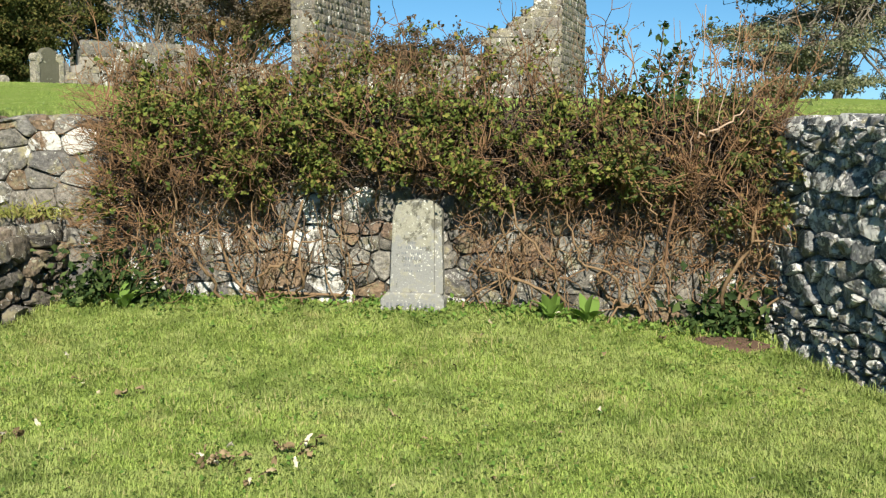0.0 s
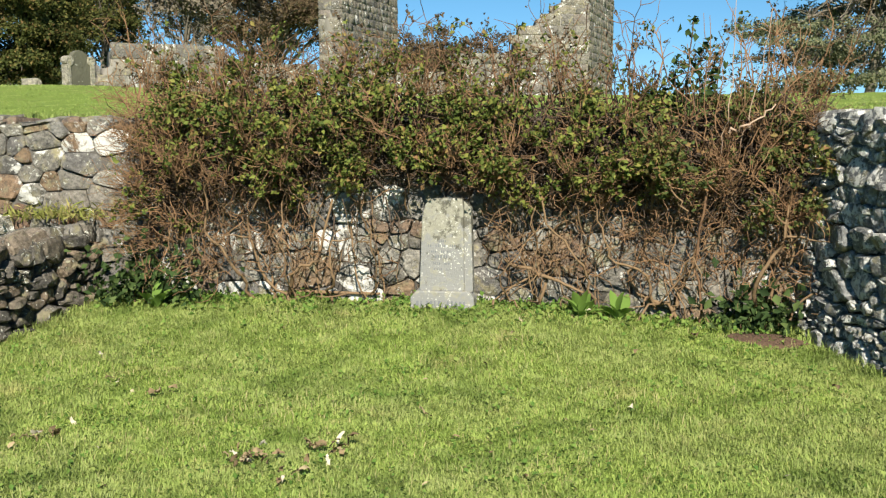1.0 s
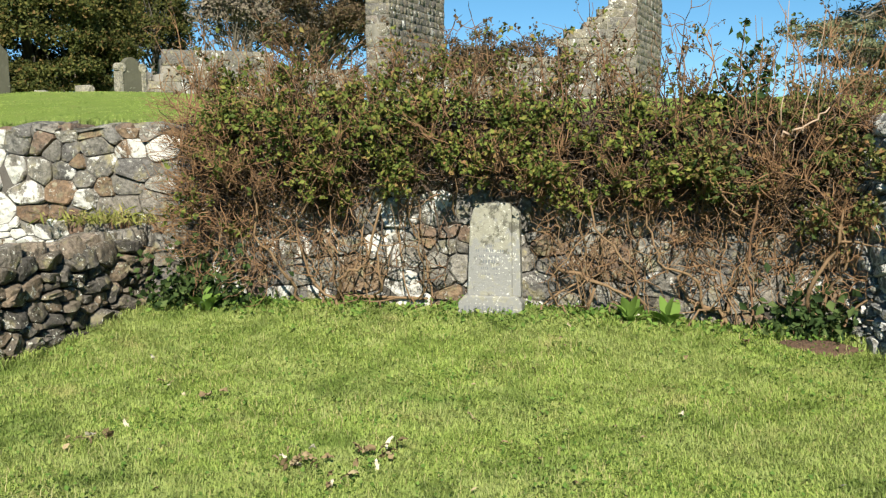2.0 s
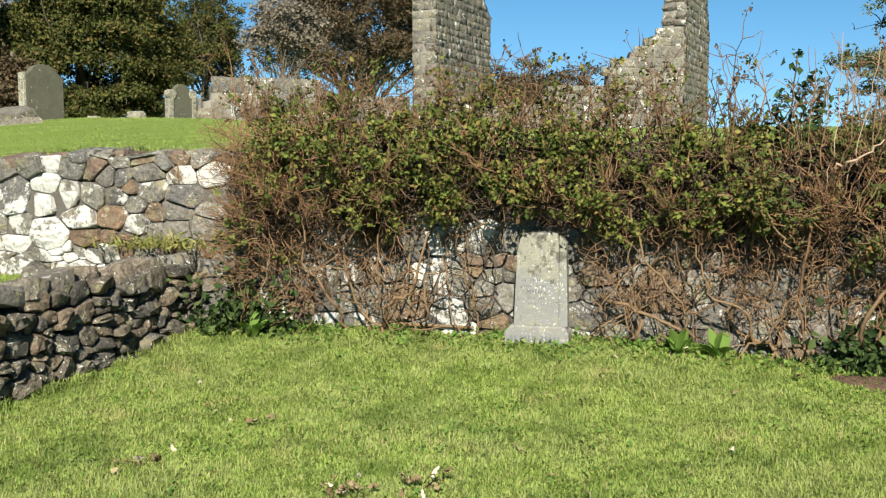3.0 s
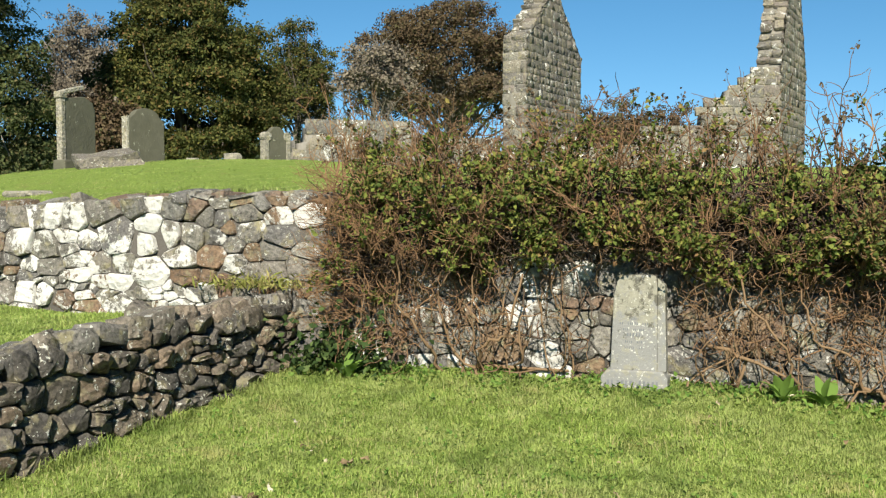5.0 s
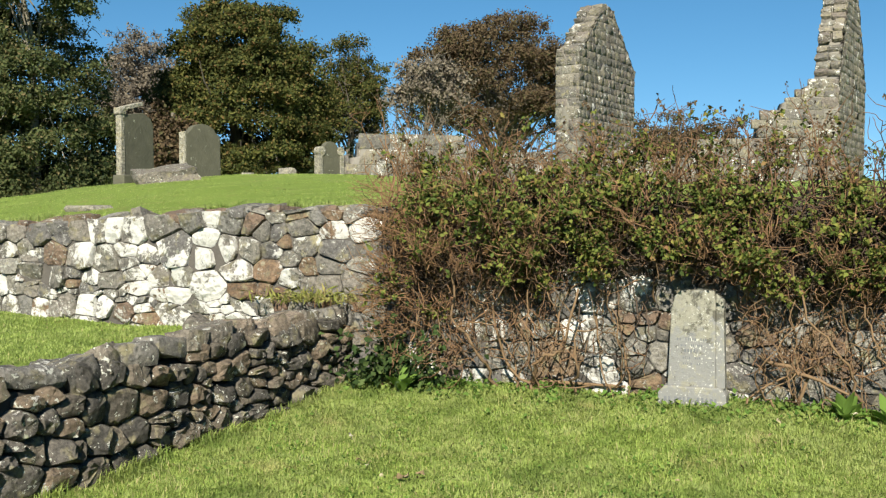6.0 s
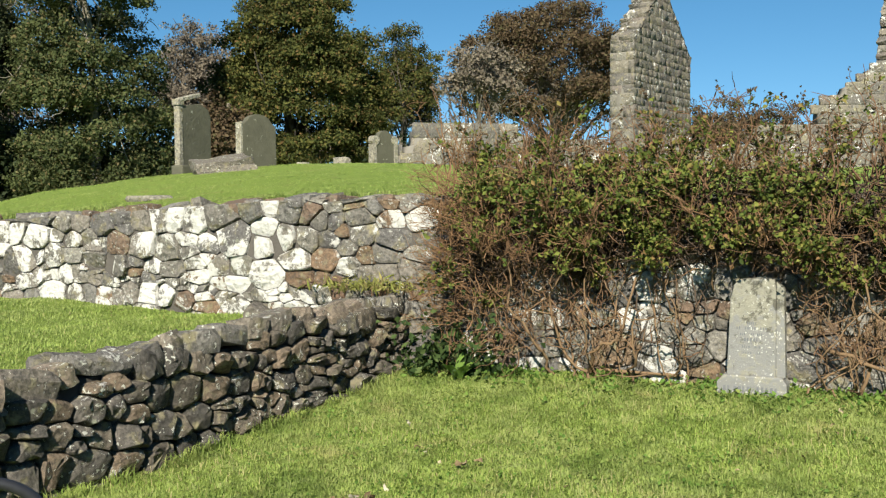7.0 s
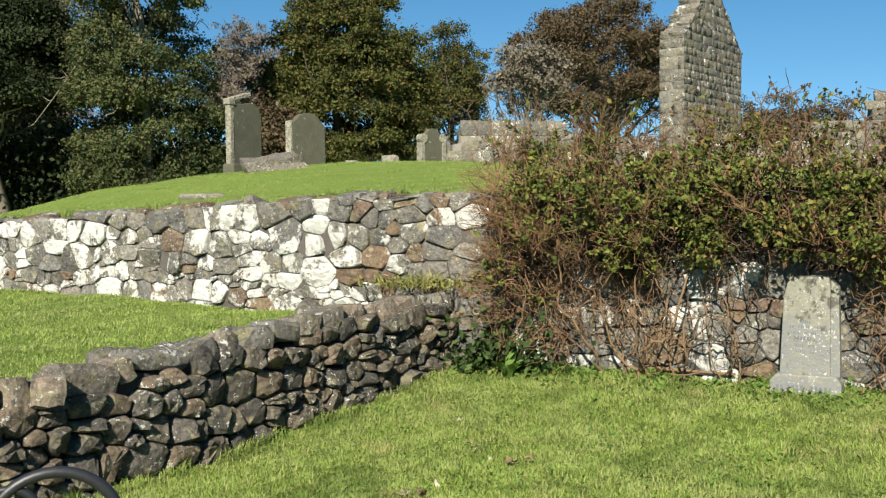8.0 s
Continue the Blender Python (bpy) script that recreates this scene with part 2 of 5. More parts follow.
k.bump(k.noise(60, 8, 0.7), 1.0, 0.03)
SOIL = k.done(k.mix(k.noise(30, 6, 0.7), (0.07, 0.042, 0.028), (0.19, 0.12, 0.08)))
k = Mat("black_iron", 0.45, metal=0.0, spec=0.5)
k.bump(k.noise(120, 4), 0.2, 0.002)
IRON = k.done(k.mix(k.noise(30, 5), (0.012, 0.013, 0.016), (0.028, 0.028, 0.032)))

# ---------------------------------------------------------------- helpers for meshes
rng = np.random.default_rng(7)


def mesh_of(name, verts, faces, material, smooth=False):
    """A mesh from an array of corners and an array of triangles or quads."""
    verts, faces = np.asarray(verts, np.float32), np.asarray(faces, np.int32)
    me = bpy.data.meshes.new(name)
    me.vertices.add(len(verts))
    me.vertices.foreach_set("co", verts.ravel())
    me.loops.add(faces.size)
    me.loops.foreach_set("vertex_index", faces.ravel())
    me.polygons.add(len(faces))
    me.polygons.foreach_set("loop_start", np.arange(0, faces.size, faces.shape[1], dtype=np.int32))
    me.update(calc_edges=True)
    if smooth:
        me.polygons.foreach_set("use_smooth", np.ones(len(faces), bool))
    me.materials.append(material)
    return me


def child(name, me, parent, label="", kind=""):
    ob = new(name, me)
    ob.parent = parent
    return tagged(ob, label, kind=kind)


def part(name, bm, material, parent, label="", smooth=False):
    me = bpy.data.meshes.new(name)
    bm.to_mesh(me)
    bm.free()
    me.materials.append(material)
    if smooth:
        me.polygons.foreach_set("use_smooth", np.ones(len(me.polygons), bool))
    return child(name, me, parent, label)


def thing(name, at, label, category, group="", kind="", turn=0.0):
    ob = new(name)
    ob.matrix_world = pose(*at, 0, 0, turn)
    return tagged(ob, label, category, group, kind)


class Tubes:
    """Tapered bent rods gathered into one mesh."""

    def __init__(self, sides=3):
        self.v, self.f, self.n, self.sides = [], [], 0, sides

    def add(self, points, radii):
        p = np.asarray(points, float)
        m, s = len(p), self.sides
        d = np.gradient(p, axis=0)
        d /= np.linalg.norm(d, axis=1, keepdims=True) + 1e-9
        ref = np.where(np.abs(d[:, 2:3]) > 0.9, [[1.0, 0, 0]], [[0, 0, 1.0]])
        a = np.cross(d, ref)
        a /= np.linalg.norm(a, axis=1, keepdims=True) + 1e-9
        b = np.cross(d, a)
        ang = np.arange(s) * 2 * np.pi / s
        ring = p[:, None] + np.asarray(radii)[:, None, None] * (np.cos(ang)[None, :, None] * a[:, None] + np.sin(ang)[None, :, None] * b[:, None])
        i = np.arange(m - 1)[:, None] * s + np.arange(s)[None]
        j = np.arange(m - 1)[:, None] * s + (np.arange(s)[None] + 1) % s
        self.f.append(np.stack([i, j, j + s, i + s], -1).reshape(-1, 4) + self.n)
        self.v.append(ring.reshape(-1, 3))
        self.n += m * s

    def mesh(self, name, material):
        return mesh_of(name, np.concatenate(self.v), np.concatenate(self.f), material, True)


def wander(start, way, length, segments, bend, r, pull=(0, 0, 0)):
    """Points of a twig that sets out from start and strays."""
    p, d, out = np.array(start, float), np.array(way, float), [np.array(start, float)]
    for _ in range(segments):
        d = d + r.normal(0, bend, 3) + np.array(pull) / segments
        d /= np.linalg.norm(d)
        p = p + d * length / segments
        out.append(p.copy())
    return np.array(out)


def leaves_mesh(name, centres, size, r, material, long=1.7, up=0.3, fold=0.25, spread=0.5, facing=None):
    """Small folded leaves, four triangles each, at the given centres."""
    n = len(centres)
    d = r.normal(size=(n, 3)) + [0, 0, 0.0]
    d /= np.linalg.norm(d, axis=1, keepdims=True)
    w = r.normal(size=(n, 3)) + [0, -0.3, up] if facing is None else r.normal(0, 0.45, (n, 3)) + facing
    nrm = w - (w * d).sum(1, keepdims=True) * d
    nrm /= np.linalg.norm(nrm, axis=1, keepdims=True) + 1e-9
    side = np.cross(nrm, d)
    s = (size * r.uniform(1 - spread, 1 + spread, n))[:, None]
    c = np.asarray(centres)
    v = np.stack([c - d * s * long / 2, c + side * s * 0.5 + nrm * s * fold, c + d * s * long / 2 - nrm * s * 0.12, c - side * s * 0.5 + nrm * s * fold], 1).reshape(-1, 3)
    i = np.arange(n)[:, None] * 4
    f = np.concatenate([i + [[0, 1, 2]], i + [[0, 2, 3]]], 1).reshape(-1, 3)
    return mesh_of(name, v, f, material)


def smooth01(x, a, b):
    t = np.clip((x - a) / (b - a), 0, 1)
    return t * t * (3 - 2 * t)


# ---------------------------------------------------------------- the lie of the land
def back_y(x):
    return 7.35 - 0.16 * x          # front face of the back wall


def low_x(y):
    return -2.85 + 0.252 * (y - 7.75)   # inner face of the low dividing wall


def right_x(y):
    return 2.30 - 0.236 * (y - 6.98)    # inner face of the tall side wall


def wall_top(x):
    return np.where(x > -4, 1.58, np.maximum(1.58 + 0.055 * (x + 4), 1.0))


def ground_z(x, y):
    x, y = np.asarray(x, float), np.asarray(y, float)
    s = y - back_y(x)
    lawn = np.interp(s, [-4.0, -2.6, -1.4, -0.3, 0.0], [-0.02, -0.01, 0.05, 0.20, 0.23]) + np.interp(x, [-3, -1, 0.2, 1.4, 2.4], [-0.03, 0, 0.02, -0.03, -0.12]) * smooth01(s, -2.5, 0)
    left = np.interp(x, [-9, -4], [0.60, 0.52])
    u, v = x - low_x(y), x - right_x(y)
    z = lawn + (left - lawn) * smooth01(-u, 0.12, 0.36)
    z = z + (1.45 - z) * smooth01(v, 0.12, 0.36)
    d = np.maximum(s - 0.3, 0)
    r_left = np.interp(d, [0, 1.5, 3, 5, 8, 12.7, 20, 60], [0, 0.10, 0.25, 0.58, 0.88, 1.05, 1.0, 0.2])
    r_right = np.interp(d, [0, 6.5, 12, 19, 30, 60], [0, 0.27, 0.45, 0.66, 0.66, 0.0])
    k = smooth01(x, -9, -3)
    terrace = wall_top(x) - 0.06 + r_left * (1 - k) + r_right * k
    terrace = terrace - 1.3 * smooth01(-x, 11.2, 19) * smooth01(d, 0, 2)
    far = np.hypot(x, y)
    z = z + (terrace - z) * smooth01(s, 0.12, 0.34)
    z = z + (-1.5 - z) * smooth01(far, 50, 160)
    rough = 0.02 * np.sin(x * 2.1 + 0.7 * y) * np.sin(y * 1.7 - 0.5 * x) + 0.012 * np.sin(x * 5.3 - y * 3.1)
    return z + rough * smooth01(far, 0, 3) * (far < 60)


def ground():
    xs = np.unique(np.concatenate([-np.geomspace(16, 3000, 22), np.arange(-16, -5, 0.4), np.arange(-5, 3.6, 0.11), np.arange(3.6, 16, 0.4), np.geomspace(16, 3000, 22)]))
    ss = np.unique(np.concatenate([-np.geomspace(12, 3000, 18), np.arange(-12, -4.2, 0.4), np.arange(-4.2, 0, 0.12), [0, 0.1, 0.17, 0.24, 0.31, 0.45], np.arange(0.6, 6, 0.2), np.arange(6, 34, 0.7), np.geomspace(34, 3000, 22)]))
    X, S = np.meshgrid(xs, ss)
    Y = S + 7.35 - 0.16 * np.clip(X, -40, 40)
    Zz = ground_z(X, Y)
    v = np.stack([X, Y, Zz], -1).reshape(-1, 3)
    a, b = len(ss), len(xs)
    i = (np.arange(a - 1)[:, None] * b + np.arange(b - 1)[None]).ravel()
    f = np.stack([i, i + 1, i + 1 + b, i + b], -1)
    tagged(new("ground", mesh_of("ground", v, f, TURF, True)), "uneven mown turf of an old walled churchyard", "ground", kind="structure")


ground()


# ---------------------------------------------------------------- rubble masonry
def fitted(length, z0, z1, course, wide, r, aspect=1.35):
    """Outlines of fitted rubble: cells round centres that lie in wavering courses, the larger ones weighing more.
    course and wide: the range of heights, and of widths as a share of the height."""
    pts, rad, z = [], [], z0
    while z < z1:
        h = r.uniform(*course)
        u = -r.uniform(0, h)
        while u < length + 0.1:
            w = h * r.uniform(*wide) * (0.55 if r.random() < 0.22 else 1.0)
            parts = [(0.0, 1.0)]
            if r.random() < 0.24:
                cutat = r.uniform(0.3, 0.7)
                parts = [(0.0, cutat), (cutat, 1.0)]
            wave = 0.30 * course[1] * math.sin(u * 1.7 + z * 5) + 0.18 * course[1] * math.sin(u * 4.3 - z * 7)
            for lo, hi in parts:
                pts.append((u + w / 2 + r.normal(0, 0.06 * w), (z + h * (lo + hi) / 2 + wave + r.normal(0, 0.10 * h) - z0) * aspect))
                rad.append((w + h * (hi - lo) * aspect) / 4 * r.uniform(0.9, 1.1))
            u += w
        z += h
    pts, rad, high = np.array(pts), np.array(rad), (z1 - z0) * aspect
    cells = []
    for i, c in enumerate(pts):
        poly = [(0.0, 0.0), (length, 0.0), (length, high), (0.0, high)]
        d2 = ((pts - c) ** 2).sum(1)
        for j in np.argsort(d2)[1:34]:
            n = pts[j] - c
            lim = (n @ (pts[j] + c) + rad[i] ** 2 - rad[j] ** 2) / 2
            side = [q[0] * n[0] + q[1] * n[1] - lim for q in poly]
            keep = []
            for a in range(len(poly)):
                b = (a + 1) % len(poly)
                if side[a] <= 0:
                    keep.append(poly[a])
                if (side[a] < 0) != (side[b] < 0):
                    f = side[a] / (side[a] - side[b])
                    keep.append((poly[a][0] + f * (poly[b][0] - poly[a][0]), poly[a][1] + f * (poly[b][1] - poly[a][1])))
            poly = keep
            if len(poly) < 3:
                break
        if len(poly) < 3:
            continue
        q = np.array(poly)
        far = np.linalg.norm(q - np.roll(q, 1, 0), axis=1) > 0.022
        if far.sum() >= 3:
            cells.append((q[far] + r.normal(0, 0.005, (far.sum(), 2))) / [1, aspect] + [0, z0])
    return cells


def coursed(length, height, course, r):
    """Outlines of squared blocks laid in level courses."""
    cells, z = [], 0.0
    while z < height:
        h = course * r.uniform(0.8, 1.2)
        u = -r.uniform(0, 0.3)
        while u < length:
            w = h * r.uniform(0.9, 2.2)
            a, b = max(u, 0), min(u + w, length)
            if b - a > 0.04:
                cells.append(np.array([(a, z), (b, z), (b, z + h), (a, z + h)]) + r.normal(0, 0.008, (4, 2)))
            u += w
        z += h
    return cells


def round_stone_mesh(poly, eu, en, material, gap, bulge, r, depth):
    """A worn field stone: rounded outline and a domed, lumpy, tilted face."""
    c = poly.mean(0)
    q = poly - c
    size = np.sqrt((q ** 2).sum(1)).mean()
    q = q * max(0.5, 1 - gap / size)
    nxt = np.roll(q, -1, 0)
    q = np.stack([q * 0.84 + nxt * 0.16, q * 0.16 + nxt * 0.84], 1).reshape(-1, 2) * r.uniform(0.97, 1.03, (2 * len(q), 1))
    n = len(q)
    b = min(bulge, size * 0.75) * r.uniform(0.55, 1.4)
    tilt = r.normal(0, 0.22, 2)
    rings = [(q, -depth), (q, 0.0), (q * 0.93 * r.uniform(0.94, 1.04, (n, 1)), b * 0.60), (q * 0.70 * r.uniform(0.85, 1.15, (n, 1)), b * 0.95)]
    uv = np.concatenate([a for a, _ in rings] + [r.normal(0, 0.12, (1, 2)) * size])
    w = np.concatenate([np.full(n, d) for _, d in rings] + [[b]])
    w[n:] += uv[n:] @ tilt + r.normal(0, 0.11 * b, len(uv) - n)
    v = uv[:, :1] * eu + uv[:, 1:] * np.array([0, 0, 1.0]) + w[:, None] * en
    i, j = np.arange(n), (np.arange(n) + 1) % n
    f = []
    for a in (0, n, 2 * n):
        f += [np.stack([a + i, a + j, a + n + j], -1), np.stack([a + i, a + n + j, a + n + i], -1)]
    f.append(np.stack([3 * n + i, 3 * n + j, np.full(n, 4 * n)], -1))
    me = mesh_of("stone", v, np.concatenate(f), material, True)
    me.set_sharp_from_angle(angle=radians(32))
    return c, me


def stone_mesh(poly, eu, en, material, gap, bulge, r, round_off=True, depth=0.07, flat=0.86):
    """One stone from its outline: sides set back into the joint, an uneven face that is flat or rounded."""
    c = poly.mean(0)
    q = poly - c
    size = np.sqrt((q ** 2).sum(1)).mean()
    q = q * max(0.5, 1 - gap / size)
    if round_off:
        if len(q) < 7:
            q = np.stack([q * 0.85 + np.roll(q, -1, 0) * 0.15, q * 0.15 + np.roll(q, -1, 0) * 0.85], 1).reshape(-1, 2)
        q = q * r.uniform(0.96, 1.03, (len(q), 1))
    n = len(q)
    b = bulge * r.uniform(0.3, 1.5)
    tilt = r.normal(0, 0.13 if round_off else 0.025, 2)
    rings = [(q, np.full(n, -depth)), (q, np.full(n, b * 0.3)), (q * flat * r.uniform(0.9, 1.07, (n, 1)), b * (r.uniform(0.8, 1.2, n) if round_off else np.ones(n)))]
    uv = np.concatenate([a for a, _ in rings] + [r.normal(0, 0.15, (1, 2)) * size])
    w = np.concatenate([d for _, d in rings] + [[b * (r.uniform(0.8, 1.35) if round_off else 1.0)]])
    w[n:] += uv[n:] @ tilt
    v = uv[:, :1] * eu + uv[:, 1:] * np.array([0, 0, 1.0]) + w[:, None] * en
    i, j = np.arange(n), (np.arange(n) + 1) % n
    f = []
    for a in (0, n):
        f += [np.stack([a + i, a + j, a + n + j], -1), np.stack([a + i, a + n + j, a + n + i], -1)]
    f.append(np.stack([2 * n + i, 2 * n + j, np.full(n, 3 * n)], -1))
    me = mesh_of("stone", v, np.concatenate(f), material)
    if round_off:   # the face itself is softly uneven, its rim stays crisp
        me.polygons.foreach_set("use_smooth", np.ones(5 * n, bool))
        me.set_sharp_from_angle(angle=radians(36))
    return c, me


def lay_stones(parent, cells, origin, eu, en, material, gap, bulge, r, keep=None, round_off=True, name="stone", depth=0.07, pick=None, flat=0.86, cap=None, domed=False):
    for poly in cells:
        if cap is not None:
            poly = np.stack([poly[:, 0], np.minimum(poly[:, 1], [float(cap(u)) for u in poly[:, 0]])], -1)
            if np.ptp(poly[:, 1]) < 0.03:
                continue
        c = poly.mean(0)
        if keep is not None and not keep(*c):
            continue
        mat = pick(*c) if pick else material
        if domed:
            c, me = round_stone_mesh(poly, eu, en, mat, gap, bulge, r, depth)
        else:
            c, me = stone_mesh(poly, eu, en, mat, gap, bulge, r, round_off, depth, flat)
        ob = child(name, me, parent)
        ob.location = np.asarray(origin) + c[0] * eu + np.array([0, 0, c[1]])


def slab_between(name, a, b, thick, side, z0, z1a, z1b, material, parent=None, steps=1):
    """A plain wall core from a to b, set on the side that the unit vector side points to."""
    a, b, side = np.array([*a, 0.0]), np.array([*b, 0.0]), np.array([*side, 0.0])
    v = []
    for k in range(steps + 1):
        p = a + (b - a) * k / steps
        top = z1a + (z1b - z1a) * k / steps
        for o, z in ((0, z0), (thick, z0), (thick, top), (0, top)):
            v.append(p + side * o + [0, 0, z])
    f = []
    for k in range(steps):
        o = 4 * k
        for q in range(4):
            f.append([o + q, o + (q + 1) % 4, o + 4 + (q + 1) % 4, o + 4 + q])
    f += [[3, 2, 1, 0], [4 * steps, 4 * steps + 1, 4 * steps + 2, 4 * steps + 3]]
    ob = new(name, mesh_of(name, v, f, material))
    if parent:
        ob.parent = parent
    return ob


def boulder_mesh(sx, sy, sz, r, material, rough=0.16):
    """A worn block with uneven rounded faces."""
    bm = bmesh.new()
    bmesh.ops.create_cube(bm, size=1.0)
    bmesh.ops.subdivide_edges(bm, edges=bm.edges, cuts=2, use_grid_fill=True)
    lean = r.normal(0, 0.35 * rough, (3, 3))
    for v in bm.verts:
        p = Vector(v.co)
        k = 0.60 + 0.40 * 0.60 / p.length
        q = p + Vector(lean @ np.array([p.x * abs(p.y), p.y * abs(p.z), p.z * abs(p.x)])) * 2
        v.co = Vector((q.x * k * sx, q.y * k * sy, q.z * k * sz)) + Vector(r.normal(0, rough * min(sx, sy, sz) * 0.27, 3))
    me = bpy.data.meshes.new("stone")
    bm.to_mesh(me)
    bm.free()
    me.polygons.foreach_set("use_smooth", np.ones(len(me.polygons), bool))
    me.set_sharp_from_angle(angle=radians(32))
    me.materials.append(material)
    return me


E_U = np.array([1, -0.16, 0]) / math.hypot(1, 0.16)
E_N = np.array([-0.16, -1, 0]) / math.hypot(1, 0.16)
X_END = -12.5


def back_wall():
    r = np.random.default_rng(17)
    x1 = 3.2
    a, b = (X_END, back_y(X_END)), (x1, back_y(x1))
    inner = -E_N[:2]
    a2, b2 = np.array(a) + inner * 0.012, np.array(b) + inner * 0.012
    wall = slab_between("wall_back", a2, b2, 0.40, inner, -0.2, 1.0, 1.0, MORTAR)
    # the core's top follows the slope of the coping
    me = wall.data
    co = np.array([v.co for v in me.vertices])
    top = co[:, 2] > 0.9
    co[top, 2] = wall_top(co[top, 0]) - 0.05
    me.vertices.foreach_set("co", co.astype(np.float32).ravel())
    tagged(wall, "old rubble retaining wall of grey and brown stone crusted with white lichen", "wall", kind="structure")
    length = (x1 - X_END) / E_U[0]
    origin = np.array([X_END, back_y(X_END), 0.0])
    cells = fitted(length, 0.05, 1.60, (0.09, 0.24), (0.7, 1.7), r)
    def keep(u, z):
        x = X_END + u * E_U[0]
        floor = 0.42 if x < -3.1 else 0.0
        return floor < z
    def pick(u, z):
        x = X_END + u * E_U[0]
        if (abs(x + 2.66) < 0.17 and 1.26 < z < 1.5) or (abs(x + 4.08) < 0.2 and 0.68 < z < 0.92) or (abs(x + 4.4) < 0.12 and 0.6 < z < 0.9):
            return STONE_LIME
        if abs(x + 3.66) < 0.24 and 0.76 < z < 1.02:
            return STONE_BROWN
        near = 0.08 if x > 0.1 else 0.55 if -1.75 < x else 0.15 if x > -3.2 else 0.5 if x > -3.9 else 0.85
        return STONE_WHITE if r.random() < near * (1.0 if z < 1.25 else 0.25) else STONE_BACK
    lay_stones(wall, cells, origin, E_U, E_N, STONE_BACK, 0.005, 0.020, r, keep, pick=pick, flat=0.90, cap=lambda u: wall_top(np.array(X_END + u * E_U[0])) - 0.03)
    # small uneven stones that finish the top
    x = X_END
    while x < x1:
        w = r.uniform(0.09, 0.27)
        h = r.uniform(0.06, 0.12)
        ob = child("stone", boulder_mesh(w, r.uniform(0.25, 0.4), h, r, STONE_BACK), wall)
        ob.matrix_local = pose(x + w / 2, back_y(x) + 0.17 + r.normal(0, 0.02), float(wall_top(np.array(x))) - 0.05 + r.normal(0, 0.016), *r.normal(0, 7, 2), r.normal(-9, 5))
        x += w * 0.92


def low_wall():
    r = np.random.default_rng(5)
    a, b = np.array([low_x(7.95), 7.95]), np.array([low_x(-0.6), -0.6])
    eu = np.array([*(b - a), 0]) / np.linalg.norm(b - a)
    en = np.array([-eu[1], eu[0], 0])
    length = np.linalg.norm(b - a)
    wall = slab_between("wall_low", a - en[:2] * 0.045, b - en[:2] * 0.045, 0.36, -en[:2], -0.25, 0.62, 0.50, MORTAR_DARK)
    tagged(wall, "low dry-stone dividing wall of dark rounded field stones", "wall", kind="structure")
    top = lambda u: float(np.interp(u, [0, 2.6, 3.4, 5.8, 9.0], [0.79, 0.745, 0.675, 0.655, 0.66]))
    cells = fitted(length, -0.15, 0.72, (0.07, 0.19), (0.8, 1.8), r)
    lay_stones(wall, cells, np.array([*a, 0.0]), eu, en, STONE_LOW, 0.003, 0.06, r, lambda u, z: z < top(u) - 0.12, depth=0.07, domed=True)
    # cope: worn blocks of many sizes laid across the wall
    turn = math.degrees(math.atan2(eu[1], eu[0]))
    u = 0.02
    while u < length:
        w = r.choice([0.12, 0.165, 0.22, 0.29, 0.38], p=[0.2, 0.3, 0.27, 0.15, 0.08]) * r.uniform(0.9, 1.1)
        h = r.uniform(0.13, 0.20)
        z = top(u + w / 2) - h / 2 - 0.01 + r.normal(0, 0.014)
        p = a + eu[:2] * (u + w / 2) - en[:2] * (0.10 + r.normal(0, 0.02))
        ob = child("stone", boulder_mesh(w, r.uniform(0.22, 0.32), h, r, STONE_COPE_LIT, 0.15), wall)
        ob.matrix_local = pose(p[0], p[1], z, r.normal(6, 7), r.normal(0, 8), turn + r.normal(0, 10))
        q = p - en[:2] * r.uniform(0.20, 0.26)
        ob = child("stone", boulder_mesh(w * r.uniform(0.7, 1.1), r.uniform(0.18, 0.28), h * r.uniform(0.6, 1.0), r, STONE_COPE_LIT, 0.15), wall)
        ob.matrix_local = pose(q[0], q[1], z - r.uniform(0.0, 0.09), r.normal(0, 12), r.normal(0, 10), turn + r.normal(0, 25))
        u += w * 1.0


def right_wall():
    r = np.random.default_rng(9)
    a, b = np.array([right_x(7.1), 7.1]), np.array([right_x(-0.4), -0.4])
    eu = np.array([*(b - a), 0]) / np.linalg.norm(b - a)
    en = np.array([eu[1], -eu[0], 0])
    length = np.linalg.norm(b - a)
    wall = slab_between("wall_right", a - en[:2] * 0.03, b - en[:2] * 0.03, 0.40, -en[:2], -0.25, 1.50, 1.50, MORTAR_DARK)
    tagged(wall, "tall dry-stone side wall of blue-grey stone with white lichen", "wall", kind="structure")
    cells = fitted(length, -0.15, 1.56, (0.06, 0.15), (0.9, 2.4), r)
    lay_stones(wall, cells, np.array([*a, 0.0]), eu, en, STONE_RIGHT, 0.002, 0.034, r, depth=0.06, domed=True)
    u = 0.0
    while u < length:
        w = r.uniform(0.14, 0.34)
        p = a + eu[:2] * (u + w / 2) - en[:2] * 0.16
        ob = child("stone", boulder_mesh(w, 0.34, r.uniform(0.1, 0.17), r, STONE_RIGHT), wall)
        ob.matrix_local = pose(p[0], p[1], 1.53 + r.normal(0, 0.015), r.normal(0, 5), r.normal(0, 5), math.degrees(math.atan2(eu[1], eu[0])) + r.normal(0, 6))
        u += w * 0.95


